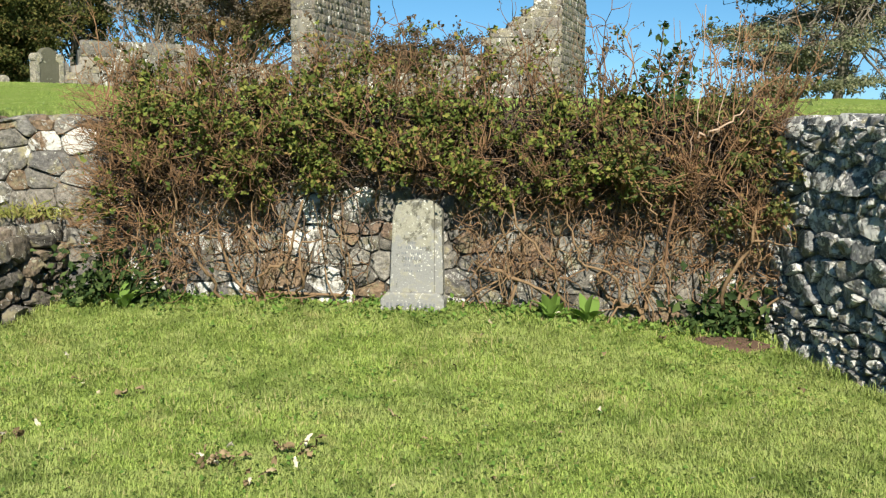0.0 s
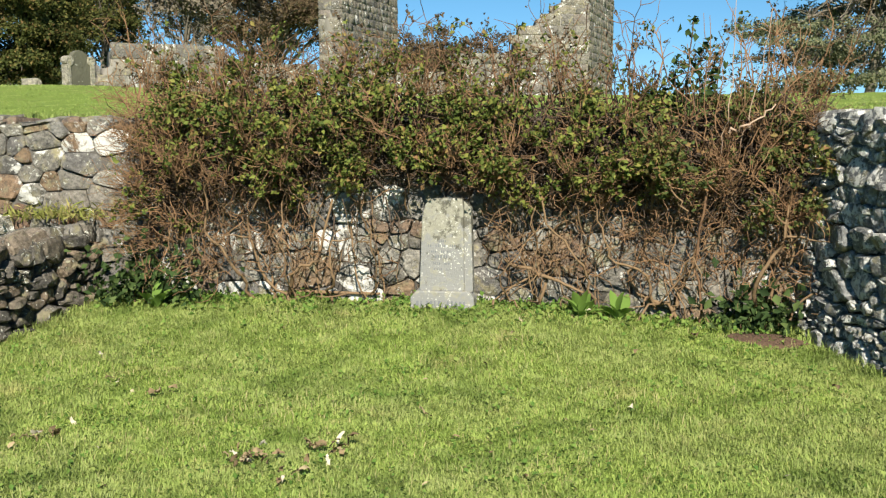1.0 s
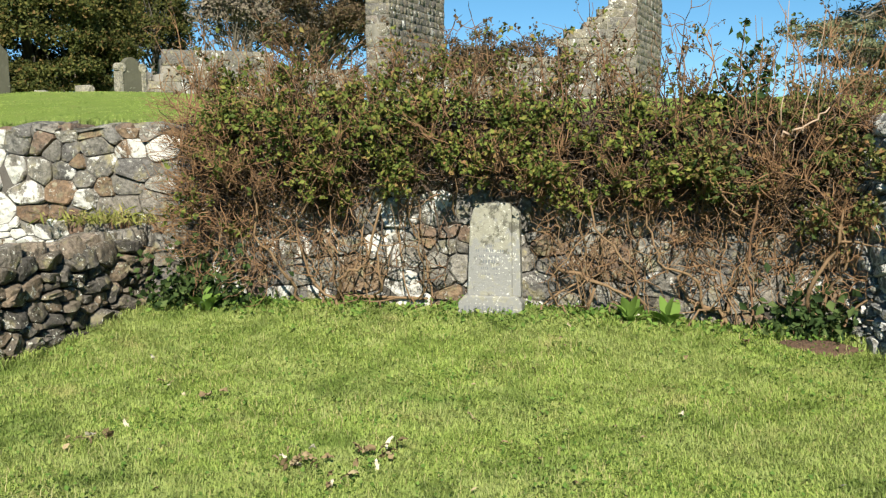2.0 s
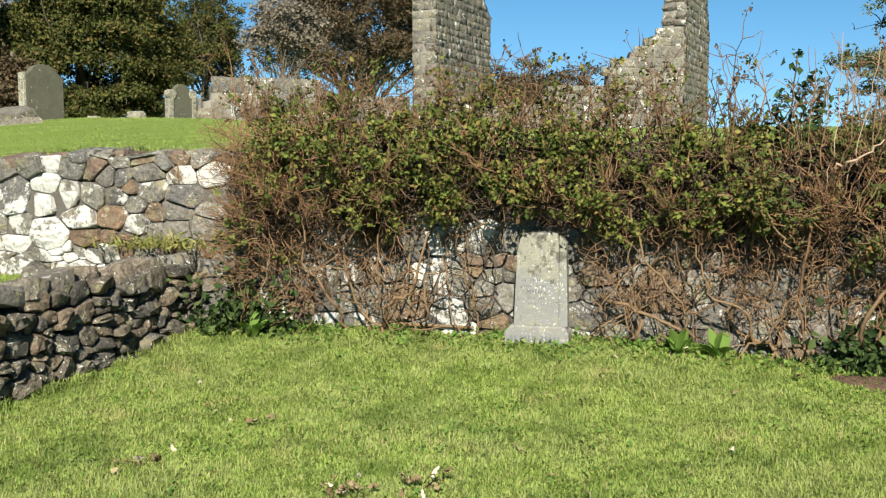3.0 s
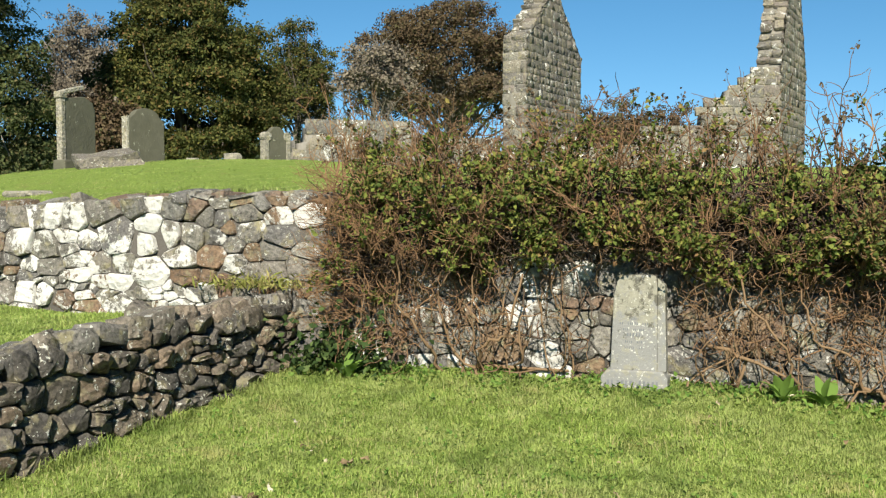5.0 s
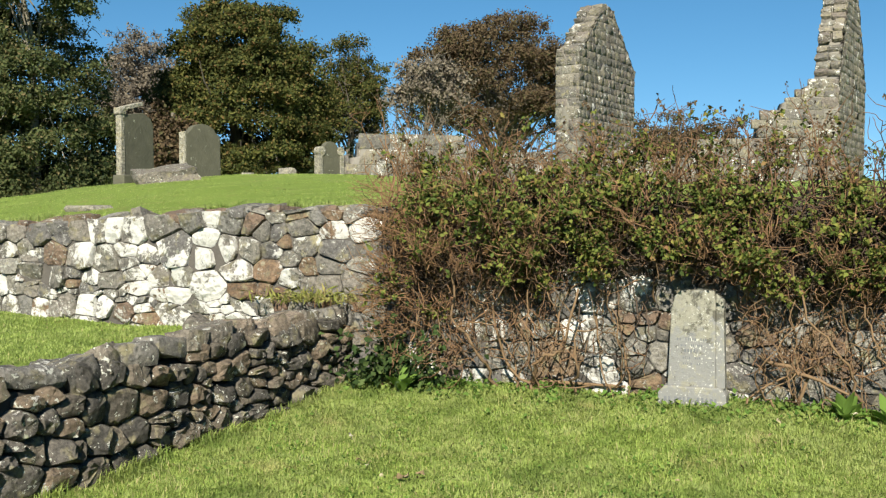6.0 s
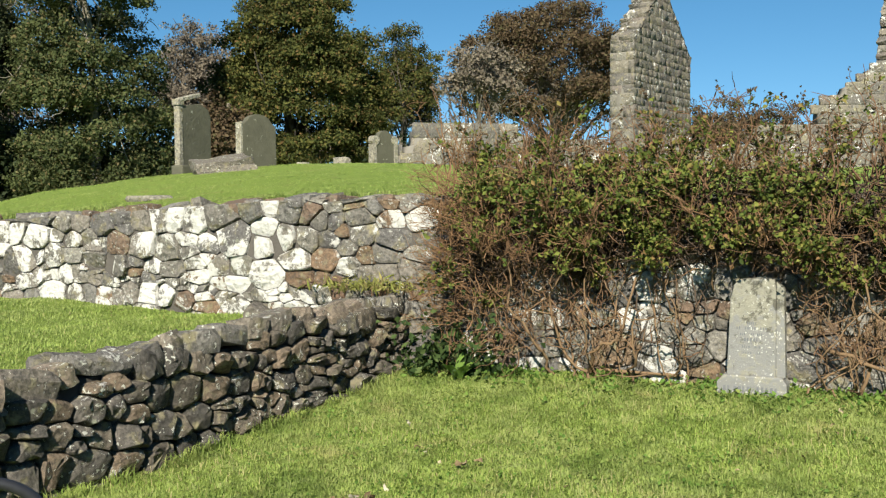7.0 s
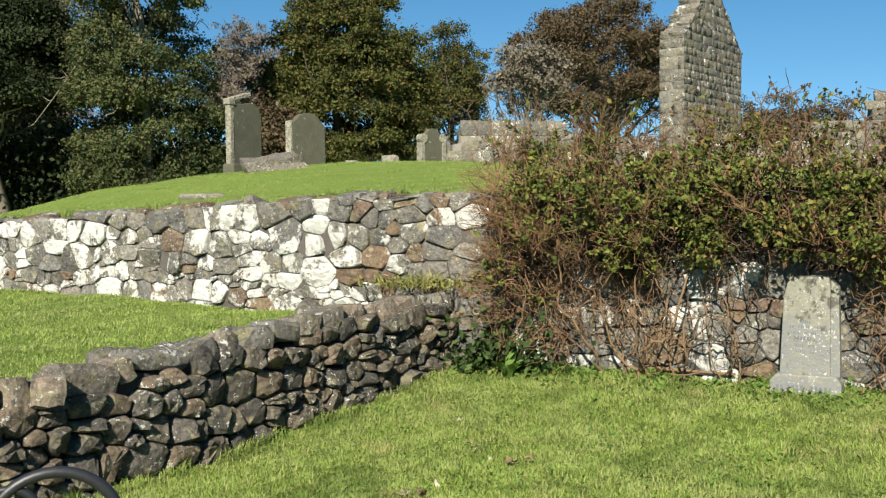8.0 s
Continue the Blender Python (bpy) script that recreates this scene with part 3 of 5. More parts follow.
# ---------------------------------------------------------------- headstone
def prism(outline, y0, y1, bevel=0.0):
    """A solid with an outline in x and z, between two depths."""
    bm = bmesh.new()
    front = [bm.verts.new((x, y0, z)) for x, z in outline]
    back = [bm.verts.new((x, y1, z)) for x, z in outline]
    bm.faces.new(front)
    bm.faces.new(back[::-1])
    for a in range(len(outline)):
        b = (a + 1) % len(outline)
        bm.faces.new((front[b], front[a], back[a], back[b]))
    bmesh.ops.recalc_face_normals(bm, faces=bm.faces)
    if bevel:
        bmesh.ops.bevel(bm, geom=bm.edges[:], offset=bevel, segments=2, affect="EDGES", profile=0.6)
    return bm


def box(x0, x1, y0, y1, z0, z1, bevel=0.0):
    return prism([(x0, z0), (x1, z0), (x1, z1), (x0, z1)], y0, y1, bevel)


def main_headstone():
    t = thing("headstone", (-0.125, 7.13, 0.14), "small weathered grey headstone with lichen on a stepped base", "headstone", turn=-7)
    part("base", prism([(-0.228, 0), (0.228, 0), (0.228, 0.165), (0.195, 0.215), (-0.185, 0.215), (-0.228, 0.165)], -0.06, 0.12, 0.012), HEADSTONE, t)
    shaft = part("shaft", prism([(-0.168, 0.205), (0.155, 0.205), (0.150, 0.80), (0.142, 0.865), (0.03, 0.872), (-0.088, 0.858), (-0.122, 0.825), (-0.146, 0.72)], -0.03, 0.085, 0.012), HEADSTONE, t)
    part("side_pilaster", prism([(0.150, 0.205), (0.215, 0.205), (0.200, 0.80), (0.150, 0.85)], -0.012, 0.10, 0.008), HEADSTONE, t)
    r = np.random.default_rng(3)
    for z, words, h in ((0.56, (0.07,), 0.016), (0.525, (0.035, 0.08, 0.05), 0.018), (0.485, (0.05, 0.09), 0.016), (0.445, (0.11,), 0.024), (0.40, (0.06, 0.05), 0.016), (0.36, (0.07, 0.03), 0.014), (0.11, (0.05, 0.13, 0.15), 0.034)):
        total = sum(words) + 0.02 * (len(words) - 1)
        x = -total / 2
        front = -0.0305 if z > 0.2 else -0.0605
        for w in words:
            step = h * 0.85
            m = max(2, int(w / step))
            for j in range(m):
                part("letter", box(x + j * step, x + j * step + step * r.uniform(0.35, 0.7), front - 0.0012, front + 0.004, z, z + h), LETTER, shaft)
            x += w + 0.02


# ---------------------------------------------------------------- old graves on the terrace
def set_on(x, y, sink=0.06):
    return (x, y, float(ground_z(x, y)) - sink)


def tall_grave():
    t = thing("tall_gravestone", set_on(-10.28, 17.05, 0.1), "tall gravestone coloured shade-dark with a sunlit-pale side pilaster and broken top", "gravestone", turn=74)
    part("plinth", box(-0.46, 0.40, -0.15, 0.15, 0, 0.24, 0.03), GRAVE, t)
    part("slab", prism([(-0.34, 0.22), (0.36, 0.22), (0.36, 1.16), (0.30, 1.30), (0.10, 1.40), (-0.34, 1.34)], -0.06, 0.06, 0.015), GRAVE, t)
    # the pale colour paints sun on the left edge
    part("pilaster", box(-0.44, -0.345, -0.07, 0.07, 0.22, 1.34, 0.015), STONE_SLAB, t, "stone side pilaster coloured pale as sunlit")
    part("capital", box(-0.47, -0.32, -0.09, 0.09, 1.34, 1.46, 0.02), STONE_SLAB, t)
    bm = box(-0.04, 0.42, -0.09, 0.09, 0, 0.07, 0.012)
    bm.transform(pose(-0.32, 0, 1.42, 0, -15, 0))
    part("broken_pediment", bm, STONE_SLAB, t, "broken sloping piece of pediment")


def round_grave(at, w, h, turn, lean, label):
    t = thing("round_top_gravestone", set_on(*at), label, "gravestone", turn=turn)
    pts = [(-w / 2, 0), (w / 2, 0), (w / 2, h * 0.80), (w * 0.40, h * 0.86)]
    pts += [(w * 0.36 * math.cos(a), h * 0.86 + h * 0.14 * math.sin(a)) for a in np.linspace(0.15, math.pi - 0.15, 9)]
    pts += [(-w * 0.40, h * 0.86), (-w / 2, h * 0.80)]
    bm = prism(pts, -0.08, 0.08, 0.015)
    bm.transform(pose(0, 0, 0, lean, 3, 0))
    part("slab", bm, GRAVE, t)
    # strip added in pale stone for the slab thickness in sun
    bm = box(-w / 2 - 0.065, -w / 2 - 0.005, -0.085, 0.085, 0, h * 0.84, 0.012)
    bm.transform(pose(0, 0, 0, lean, 3, 0))
    part("pilaster", bm, STONE_SLAB, t, "pale added strip standing for the sunlit slab edge")


def scroll_grave():
    t = thing("shouldered_gravestone", set_on(-8.15, 21.45, 0.05), "small gravestone with arched head and round shoulders", "gravestone", turn=60)
    pts = [(-0.25, 0), (0.25, 0), (0.25, 0.52)] + [(0.22 * math.cos(a), 0.54 + 0.24 * math.sin(a)) for a in np.linspace(0, math.pi, 11)] + [(-0.25, 0.52)]
    part("slab", prism(pts, -0.07, 0.07, 0.012), GRAVE, t)
    for s in (-1, 1):
        bm = bmesh.new()
        bmesh.ops.create_cone(bm, cap_ends=True, segments=14, radius1=0.10, radius2=0.10, depth=0.18)
        bm.transform(pose(s * 0.27, 0, 0.56, 90, 0, 0))
        part("scroll", bm, STONE_SLAB, t, "round carved shoulder scroll")
        part("pilaster", box(s * 0.30 - 0.055, s * 0.30 + 0.055, -0.09, 0.09, 0, 0.48, 0.012), STONE_SLAB, t)
    bm = bmesh.new()
    bmesh.ops.create_circle(bm, cap_ends=True, segments=16, radius=0.13)
    bm.transform(pose(0, -0.074, 0.55, 90, 0, 0))
    part("roundel", bm, GRAVE, t)


def flat_stones():
    r = np.random.default_rng(2)
    t = new("table_tomb_slab", boulder_mesh(1.05, 0.8, 0.26, r, STONE_COPE_LIT, 0.3))
    t.matrix_world = pose(-9.22, 16.2, float(ground_z(-9.22, 16.2)) + 0.10, 7, -8, 35)
    tagged(t, "broken recumbent grave slab tilted on the turf crest", "grave slab")
    for x, y, sx, sy, sz in ((-7.75, 11.65, 0.6, 0.38, 0.08), (-9.1, 21.3, 0.36, 0.3, 0.22), (-9.9, 21.0, 0.24, 0.24, 0.14)):
        o = new("sunken_stone", boulder_mesh(sx, sy, sz, r, STONE_SLAB, 0.15))
        o.matrix_world = pose(x, y, float(ground_z(x, y)) + sz * 0.30, 0, 0, r.uniform(0, 180))
        tagged(o, "pale stone half sunk in the turf", "stone")


# ---------------------------------------------------------------- ruined chapel
def masonry_wall(name, parent, a, b, z0, outline, thick, r, label="", ends=(), course=0.25, raked=False):
    """A ruined wall from a to b. outline: (distance, height) of its broken top. The visible side is on the right of a to b."""
    a, b = np.array(a, float), np.array(b, float)
    length = np.linalg.norm(b - a)
    eu = np.array([*(b - a), 0]) / length
    en = np.array([eu[1], -eu[0], 0])
    us, hs = [p[0] for p in outline], [p[1] for p in outline]
    n = max(2, int(length / 0.25))
    grid = np.unique(np.concatenate([np.linspace(0, length, n), us]))
    hgt = np.interp(grid, us, hs) - (0.05 if raked else 0.22)
    v, f = [], []
    for u, h in zip(grid, hgt):
        p = np.array([*a, 0]) + eu * u
        for o, z in ((0.003, z0), (thick - 0.003, z0), (thick - 0.003, z0 + h), (0.003, z0 + h)):
            v.append(p - en * o + [0, 0, z])
    for k in range(len(grid) - 1):
        for q in range(4):
            f.append([4 * k + q, 4 * k + (q + 1) % 4, 4 * k + 4 + (q + 1) % 4, 4 * k + 4 + q])
    f += [[3, 2, 1, 0], [4 * len(grid) - 4, 4 * len(grid) - 3, 4 * len(grid) - 2, 4 * len(grid) - 1]]
    core = child(name, mesh_of(name, v, f, MORTAR_RUIN), parent, label)
    cells = coursed(length, max(hs) + 0.05, course, r)
    lay_stones(core, cells, np.array([*a, z0]), eu, en, STONE_RUIN, 0.005, 0.009, r, lambda u, z: z < np.interp(u, us, hs) - (0.0 if raked else course / 2 - 0.05), round_off=False, flat=0.95, depth=0.07 if raked else 0.16, cap=(lambda u: np.interp(u, us, hs) - 0.02) if raked else None)
    for e in ends:      # the narrow end faces
        p = np.array([*(a if e == 0 else b), z0])
        h = hs[0] if e == 0 else hs[-1]
        d = -eu if e == 0 else eu
        w = en if e == 0 else -en
        cells = coursed(thick, h, 0.26, r)
        o = p - en * thick if e == 0 else p
        lay_stones(core, cells, o, w, d, STONE_RUIN, 0.006, 0.007, r, round_off=False, flat=0.96)
    if raked:           # weathered stones along the broken top
        u = 0.0
        while u < length:
            w = r.uniform(0.15, 0.32)
            um = min(u + w / 2, length)
            h = np.interp(um, us, hs)
            slope = math.atan2(np.interp(min(um + 0.1, length), us, hs) - np.interp(max(um - 0.1, 0), us, hs), 0.2)
            cut = r.uniform(0.35, 0.65)
            for lo, hi in ((0, cut), (cut, 1)):
                p = np.array([*a, z0]) + eu * (um + r.normal(0, 0.03)) - en * (thick * (lo + hi) / 2) + [0, 0, h - 0.06 + r.normal(0, 0.025)]
                ob = child("stone", boulder_mesh(w * r.uniform(0.9, 1.2), thick * (hi - lo) * r.uniform(0.9, 1.08), r.uniform(0.10, 0.22), r, STONE_RUIN, 0.22), core)
                ob.matrix_local = Matrix.Translation(p) @ Matrix.Rotation(math.atan2(eu[1], eu[0]), 4, "Z") @ Matrix.Rotation(-slope * r.uniform(0.3, 0.9), 4, "Y")
            u += w * max(0.35, math.cos(slope))
    return core


def chapel():
    r = np.random.default_rng(21)
    ruin = thing("ruined_chapel", (0, 0, 0), "roofless ruined stone chapel with two broken gables", "ruin")
    z0 = 2.0
    # west gable: seen along its face
    masonry_wall("gable", ruin, (-3.14, 25.76), (-2.05, 29.95), z0, [(0, 3.45), (0.5, 3.75), (1.6, 4.75), (2.1, 4.95), (2.5, 4.85), (3.2, 4.25), (4.33, 3.40)], 0.62, r, "tall free-standing gable", ends=(0,), course=0.20, raked=True)
    # east gable with a long sloping break
    masonry_wall("gable", ruin, (3.10, 26.83), (4.24, 30.75), z0, [(0, 2.55), (0.1, 2.9), (1.0, 4.6), (1.7, 5.6), (2.1, 5.9), (2.6, 5.2), (4.08, 2.9)], 0.60, r, "broken spire-like gable", ends=(0,), course=0.20, raked=True)
    # long wall towards us between the gables
    masonry_wall("nave_wall", ruin, (-3.1, 25.72), (3.08, 26.78), z0, [(0, 1.15), (1.2, 1.0), (2.6, 0.9), (3.2, 1.30), (4.35, 1.36), (4.4, 1.9), (4.9, 2.1), (5.0, 2.35), (5.5, 2.45), (5.55, 2.75), (6.27, 2.85)], 0.62, r, "broken nave wall stepping up", course=0.25)
    # lower length of wall that runs on to the west
    masonry_wall("outer_wall", ruin, (-8.18, 22.6), (-3.75, 25.5), z0 + 0.2, [(0, 0.45), (0.15, 0.45), (0.2, 0.75), (0.35, 0.78), (0.4, 1.12), (2.6, 1.25), (3.0, 1.05), (3.5, 0.95), (5.29, 0.9)], 0.6, r, "low outer wall of squared blocks", ends=(0,), course=0.33)


# ---------------------------------------------------------------- trees
def tree(name, label, at, trunk_h, lobes, leaf, leaf_mat, count, bark, category="tree", trunk_r=0.35, limbs=26, leaf_long=1.6, twigs=0, flat=1.0, seed=1, base_drop=0.3):
    """lobes: (dx, dy, z, radius across, radius up) of the crown's masses, from the foot of the trunk."""
    r = np.random.default_rng(seed)
    x, y = at
    t = thing(name, (x, y, float(ground_z(x, y)) - base_drop), label, category)
    tb = Tubes(6)
    top = wander((0, 0, 0), (0, 0, 1), trunk_h, 9, 0.06, r, (0, 0, 0.2))
    tb.add(top, np.linspace(trunk_r, trunk_r * 0.25, 10))
    L = np.array(lobes, float)
    tips = []
    for k in range(limbs):
        l = L[r.integers(len(L))]
        s = top[r.integers(3, 9)]
        e = l[:3] + r.normal(0, 0.35, 3) * [l[3], l[3], l[4]]
        way = e - s
        n = np.linalg.norm(way)
        if n < 0.3:
            continue
        p = wander(s, way / n, n, 6, 0.22, r, way / n * 2)
        rad = trunk_r * r.uniform(0.16, 0.34)
        tb.add(p, np.linspace(rad, rad * 0.25, 7))
        tips += list(p[3:])
    child("trunk", tb.mesh("trunk", bark), t)
    tips = np.array(tips)
    if twigs:
        tw = Tubes(3)
        for k in range(twigs):
            s = tips[r.integers(len(tips))]
            l = L[np.argmin(((L[:, :3] - s) ** 2).sum(1))]
            way = (s - l[:3]) / l[3] + r.normal(0, 0.7, 3) + [0, 0, 0.35]
            way /= np.linalg.norm(way)
            p = wander(s, way, r.uniform(0.5, 1.3) * l[3] * 0.55, 5, 0.22, r)
            tw.add(p, np.linspace(0.028, 0.008, 6))
            tips = np.concatenate([tips, p[3:]]) if k % 6 == 0 else tips
        child("twig_spray", tw.mesh("twig_spray", bark), t, kind="stuff")
    # leaves: in small sprays on the skin of each mass
    per = L[:, 3] * L[:, 4]
    per = (per / per.sum() * count / 14).astype(int) + 1
    per[0] = per[0] * 2
    cs, ways = [], []
    for l, n in zip(L, per):
        d = r.normal(size=(n, 3))
        d /= np.linalg.norm(d, axis=1, keepdims=True)
        d[:, 2] = np.where(d[:, 2] < -0.15, -d[:, 2] * 0.7, d[:, 2])
        bumpy = 1 + 0.16 * np.sin(d[:, 0] * 7 + l[0]) * np.sin(d[:, 2] * 8 + l[2]) + r.normal(0, 0.07, n)
        c = l[:3] + d * (l[3], l[3], l[4]) * (bumpy * r.uniform(0.72, 1.02, n) ** 0.5)[:, None]
        spray = c[:, None] + r.normal(0, 1, (n, 14, 3)) * leaf * 1.5 * [1, 1, flat]
        cs.append(spray.reshape(-1, 3))
        ways.append(np.repeat(d, 14, 0) + [0, 0, 0.25])
    child("crown", leaves_mesh("crown", np.concatenate(cs), leaf, r, leaf_mat, leaf_long, 1.0, facing=np.concatenate(ways)), t)
    return t


def round_lobes(w, h, z, n, r, size=0.34, low=-0.25):
    """A broad crown: lobes over a dome of width w and height h whose foot is at z."""
    out = [(0, 0, z + h * 0.42, w * 0.34, h * 0.36)]
    for k in range(n):
        a, e = r.uniform(0, 2 * math.pi), math.asin(r.uniform(low, 0.95))
        q = r.uniform(0.75, 1.0)
        s = r.uniform(0.6, 1.15) * size
        out.append((w / 2 * 0.78 * q * math.cos(a) * math.cos(e), w / 2 * 0.78 * q * math.sin(a) * math.cos(e), z + h * 0.42 + h * 0.46 * q * math.sin(e), w / 2 * s, min(h, w * 1.1) / 2 * s * 0.62))
    return out


def at_bearing(turn, distance):
    a = math.radians(turn)
    return (-math.sin(a) * distance, math.cos(a) * distance)


def trees():
    r = np.random.default_rng(33)
    # broad dark evergreen behind the graves
    tree("evergreen_tree", "broad dense dark green evergreen oak beyond the graves", at_bearing(25.4, 55), 10.0, round_lobes(10.9, 14.6, 0.0, 240, r, 0.175, -0.9), 0.095, LEAF_DARK, 150000, WOOD_BARK, seed=2)
    # russet beech
    tree("beech_tree", "spreading beech with thin russet autumn foliage", at_bearing(11.3, 62), 7.5, round_lobes(13.4, 9.4, 3.7, 100, r, 0.24, -0.6), 0.09, LEAF_BEECH, 62000, WOOD_BARK, limbs=60, twigs=900, seed=3, trunk_r=0.45)
    tree("grey_tree", "pale lichened small tree with bare grey twigs", at_bearing(15.3, 50), 6.0, round_lobes(4.4, 4.2, 3.8, 18, r, 0.36), 0.09, LEAF_GREY, 7000, WOOD_BARK, limbs=40, twigs=900, seed=4, trunk_r=0.2)
    # bare trees between and behind
    tree("bare_tree", "half-bare dark tree behind the evergreen", at_bearing(19.4, 72), 12.5, round_lobes(6.5, 12.5, 2.8, 28, r, 0.34), 0.09, LEAF_DARK, 26000, WOOD_BARK, limbs=50, twigs=1300, seed=5)
    tree("bare_tree", "thin leafless tree with greyish brown twigs", at_bearing(31.0, 70), 12.5, round_lobes(6.6, 12.2, 2.6, 34, r, 0.34), 0.10, LEAF_GREY, 14000, WOOD_BARK, limbs=70, twigs=3200, seed=6)
    tree("copper_tree", "small tree with coppery brown leaves behind the graves", at_bearing(29.6, 50), 6.0, round_lobes(3.2, 7.4, 0, 18, r, 0.4, -0.9), 0.12, LEAF_BEECH, 8000, WOOD_BARK, seed=12)
    for turn, dist, w, h, sd in ((3.4, 62, 5.0, 7.4, 16), (1.2, 66, 5.5, 8.0, 17), (-0.8, 70, 5.0, 8.6, 18)):
        tree("copper_tree", "low reddish brown thicket tree beyond the chapel", at_bearing(turn, dist), 5.0, round_lobes(w, h, -0.5, 20, r, 0.36, -0.9), 0.09, LEAF_BEECH, 9000, WOOD_BARK, twigs=500, limbs=30, seed=sd)
    # tall grey-green trees on the edge of the wood
    tall = []
    for k in range(120):
        z = r.uniform(0.2, 16.5)
        w = np.interp(z, [0, 4, 10, 14], [2.7, 3.1, 3.0, 2.2])
        a = r.uniform(0, 6.28)
        tall.append((w * 0.75 * math.cos(a), w * 0.75 * math.sin(a), z, r.uniform(0.8, 1.5), r.uniform(0.7, 1.3)))
    tree("tall_wood_tree", "tall grey-green tree with pale trunk at the wood edge", at_bearing(36.0, 48), 14, tall, 0.085, LEAF_FIR, 150000, WOOD_PALE, trunk_r=0.24, limbs=22, twigs=400, seed=7)
    tall2 = [(a * 1.1 + r.normal(0, 0.5), b + r.normal(0, 0.5), c, d * 1.2, e * 1.2) for a, b, c, d, e in tall]
    canopy = [(a, b, 5.3 + c * 0.27, d, e) for a, b, c, d, e in tall2]
    tree("tall_wood_tree", "tall dark conifer at the wood edge, darkened further for shade", at_bearing(43.2, 52), 9, canopy, 0.09, LEAF_WOOD_SHADE, 130000, WOOD_BARK, trunk_r=0.35, seed=8)
    tree("tall_wood_tree", "tall dark conifer at the wood edge, darkened further for shade", at_bearing(50, 52), 9, canopy, 0.10, LEAF_WOOD_SHADE, 90000, WOOD_BARK, trunk_r=0.35, seed=9)
    tree("tall_wood_tree", "tall dense dark green tree inside the wood", at_bearing(42.5, 68), 15, [(a, b, c * 0.9, d * 1.1, e) for a, b, c, d, e in tall], 0.13, LEAF_FIR, 90000, WOOD_BARK, seed=15)
    tree("tall_wood_tree", "tall bare-topped tree deep in the wood", at_bearing(41.0, 60), 16, [(a, b, c * 1.15, d, e) for a, b, c, d, e in tall], 0.13, LEAF_GREY, 12000, WOOD_BARK, twigs=900, limbs=50, seed=10)
    # spreading pine over on the other side
    pine = []
    for k in range(110):
        z = r.uniform(0.3, 9.0)
        a, q = r.uniform(0, 6.28), r.uniform(0.3, 1.0)
        w = np.interp(z, [1.4, 4, 9], [4.6, 4.8, 3.4])
        pine.append((w * q * math.cos(a), w * q * math.sin(a), z, r.uniform(0.7, 1.4), r.uniform(0.22, 0.42)))
    tree("pine_tree", "spreading blue-green pine with layered open branches", at_bearing(-20.8, 42), 9.0, pine, 0.068, LEAF_PINE, 64000, WOOD_BARK, limbs=120, twigs=2200, flat=0.8, seed=13, trunk_r=0.2)
    # undergrowth at the foot of the wood
    c = []
    for turn, dist, w, h, n in ((32, 54, 7, 4.4, 6), (36, 52, 7, 4.4, 6), (34, 52, 7, 3.4, 4), (29, 58, 7, 3.0, 4), (39, 60, 5, 5.0, 7), (42, 62, 8, 6.0, 9), (46, 58, 9, 6.0, 9), (52, 56, 9, 6.0, 7), (35, 62, 7, 6.5, 9), (28, 66, 6, 5.0, 5), (24, 66, 8, 6.0, 8), (18.5, 66, 9, 5.0, 7), (21, 60, 7, 4.2, 6), (12, 75, 10, 2.6, 4), (5, 80, 9, 2.8, 4), (-1, 80, 8, 2.6, 4)):
        x, y = at_bearing(turn, dist)
        z = float(ground_z(x, y)) - 0.3
        for k in range(n * 7):
            m = np.array([x, y, z]) + [r.normal(0, w * 0.4), r.normal(0, 2), r.uniform(0, h * 0.8)]
            d = r.normal(size=(170, 3)) * [1.1, 1.1, 0.7]
            c.append(m + d)
    # leaf colour carries the woodland shade
    tagged(new("undergrowth", leaves_mesh("undergrowth", np.concatenate(c), 0.15, r, LEAF_WOOD_SHADE, 1.5, 0.8)), "undergrowth at the wood foot, leaves coloured dark for woodland shade", "undergrowth", kind="stuff")


# ---------------------------------------------------------------- shrubs on the back wall
def wall_point(x, p, z):
    """A point p metres in front of the back wall."""
    return np.array([x, back_y(x) - p, z])


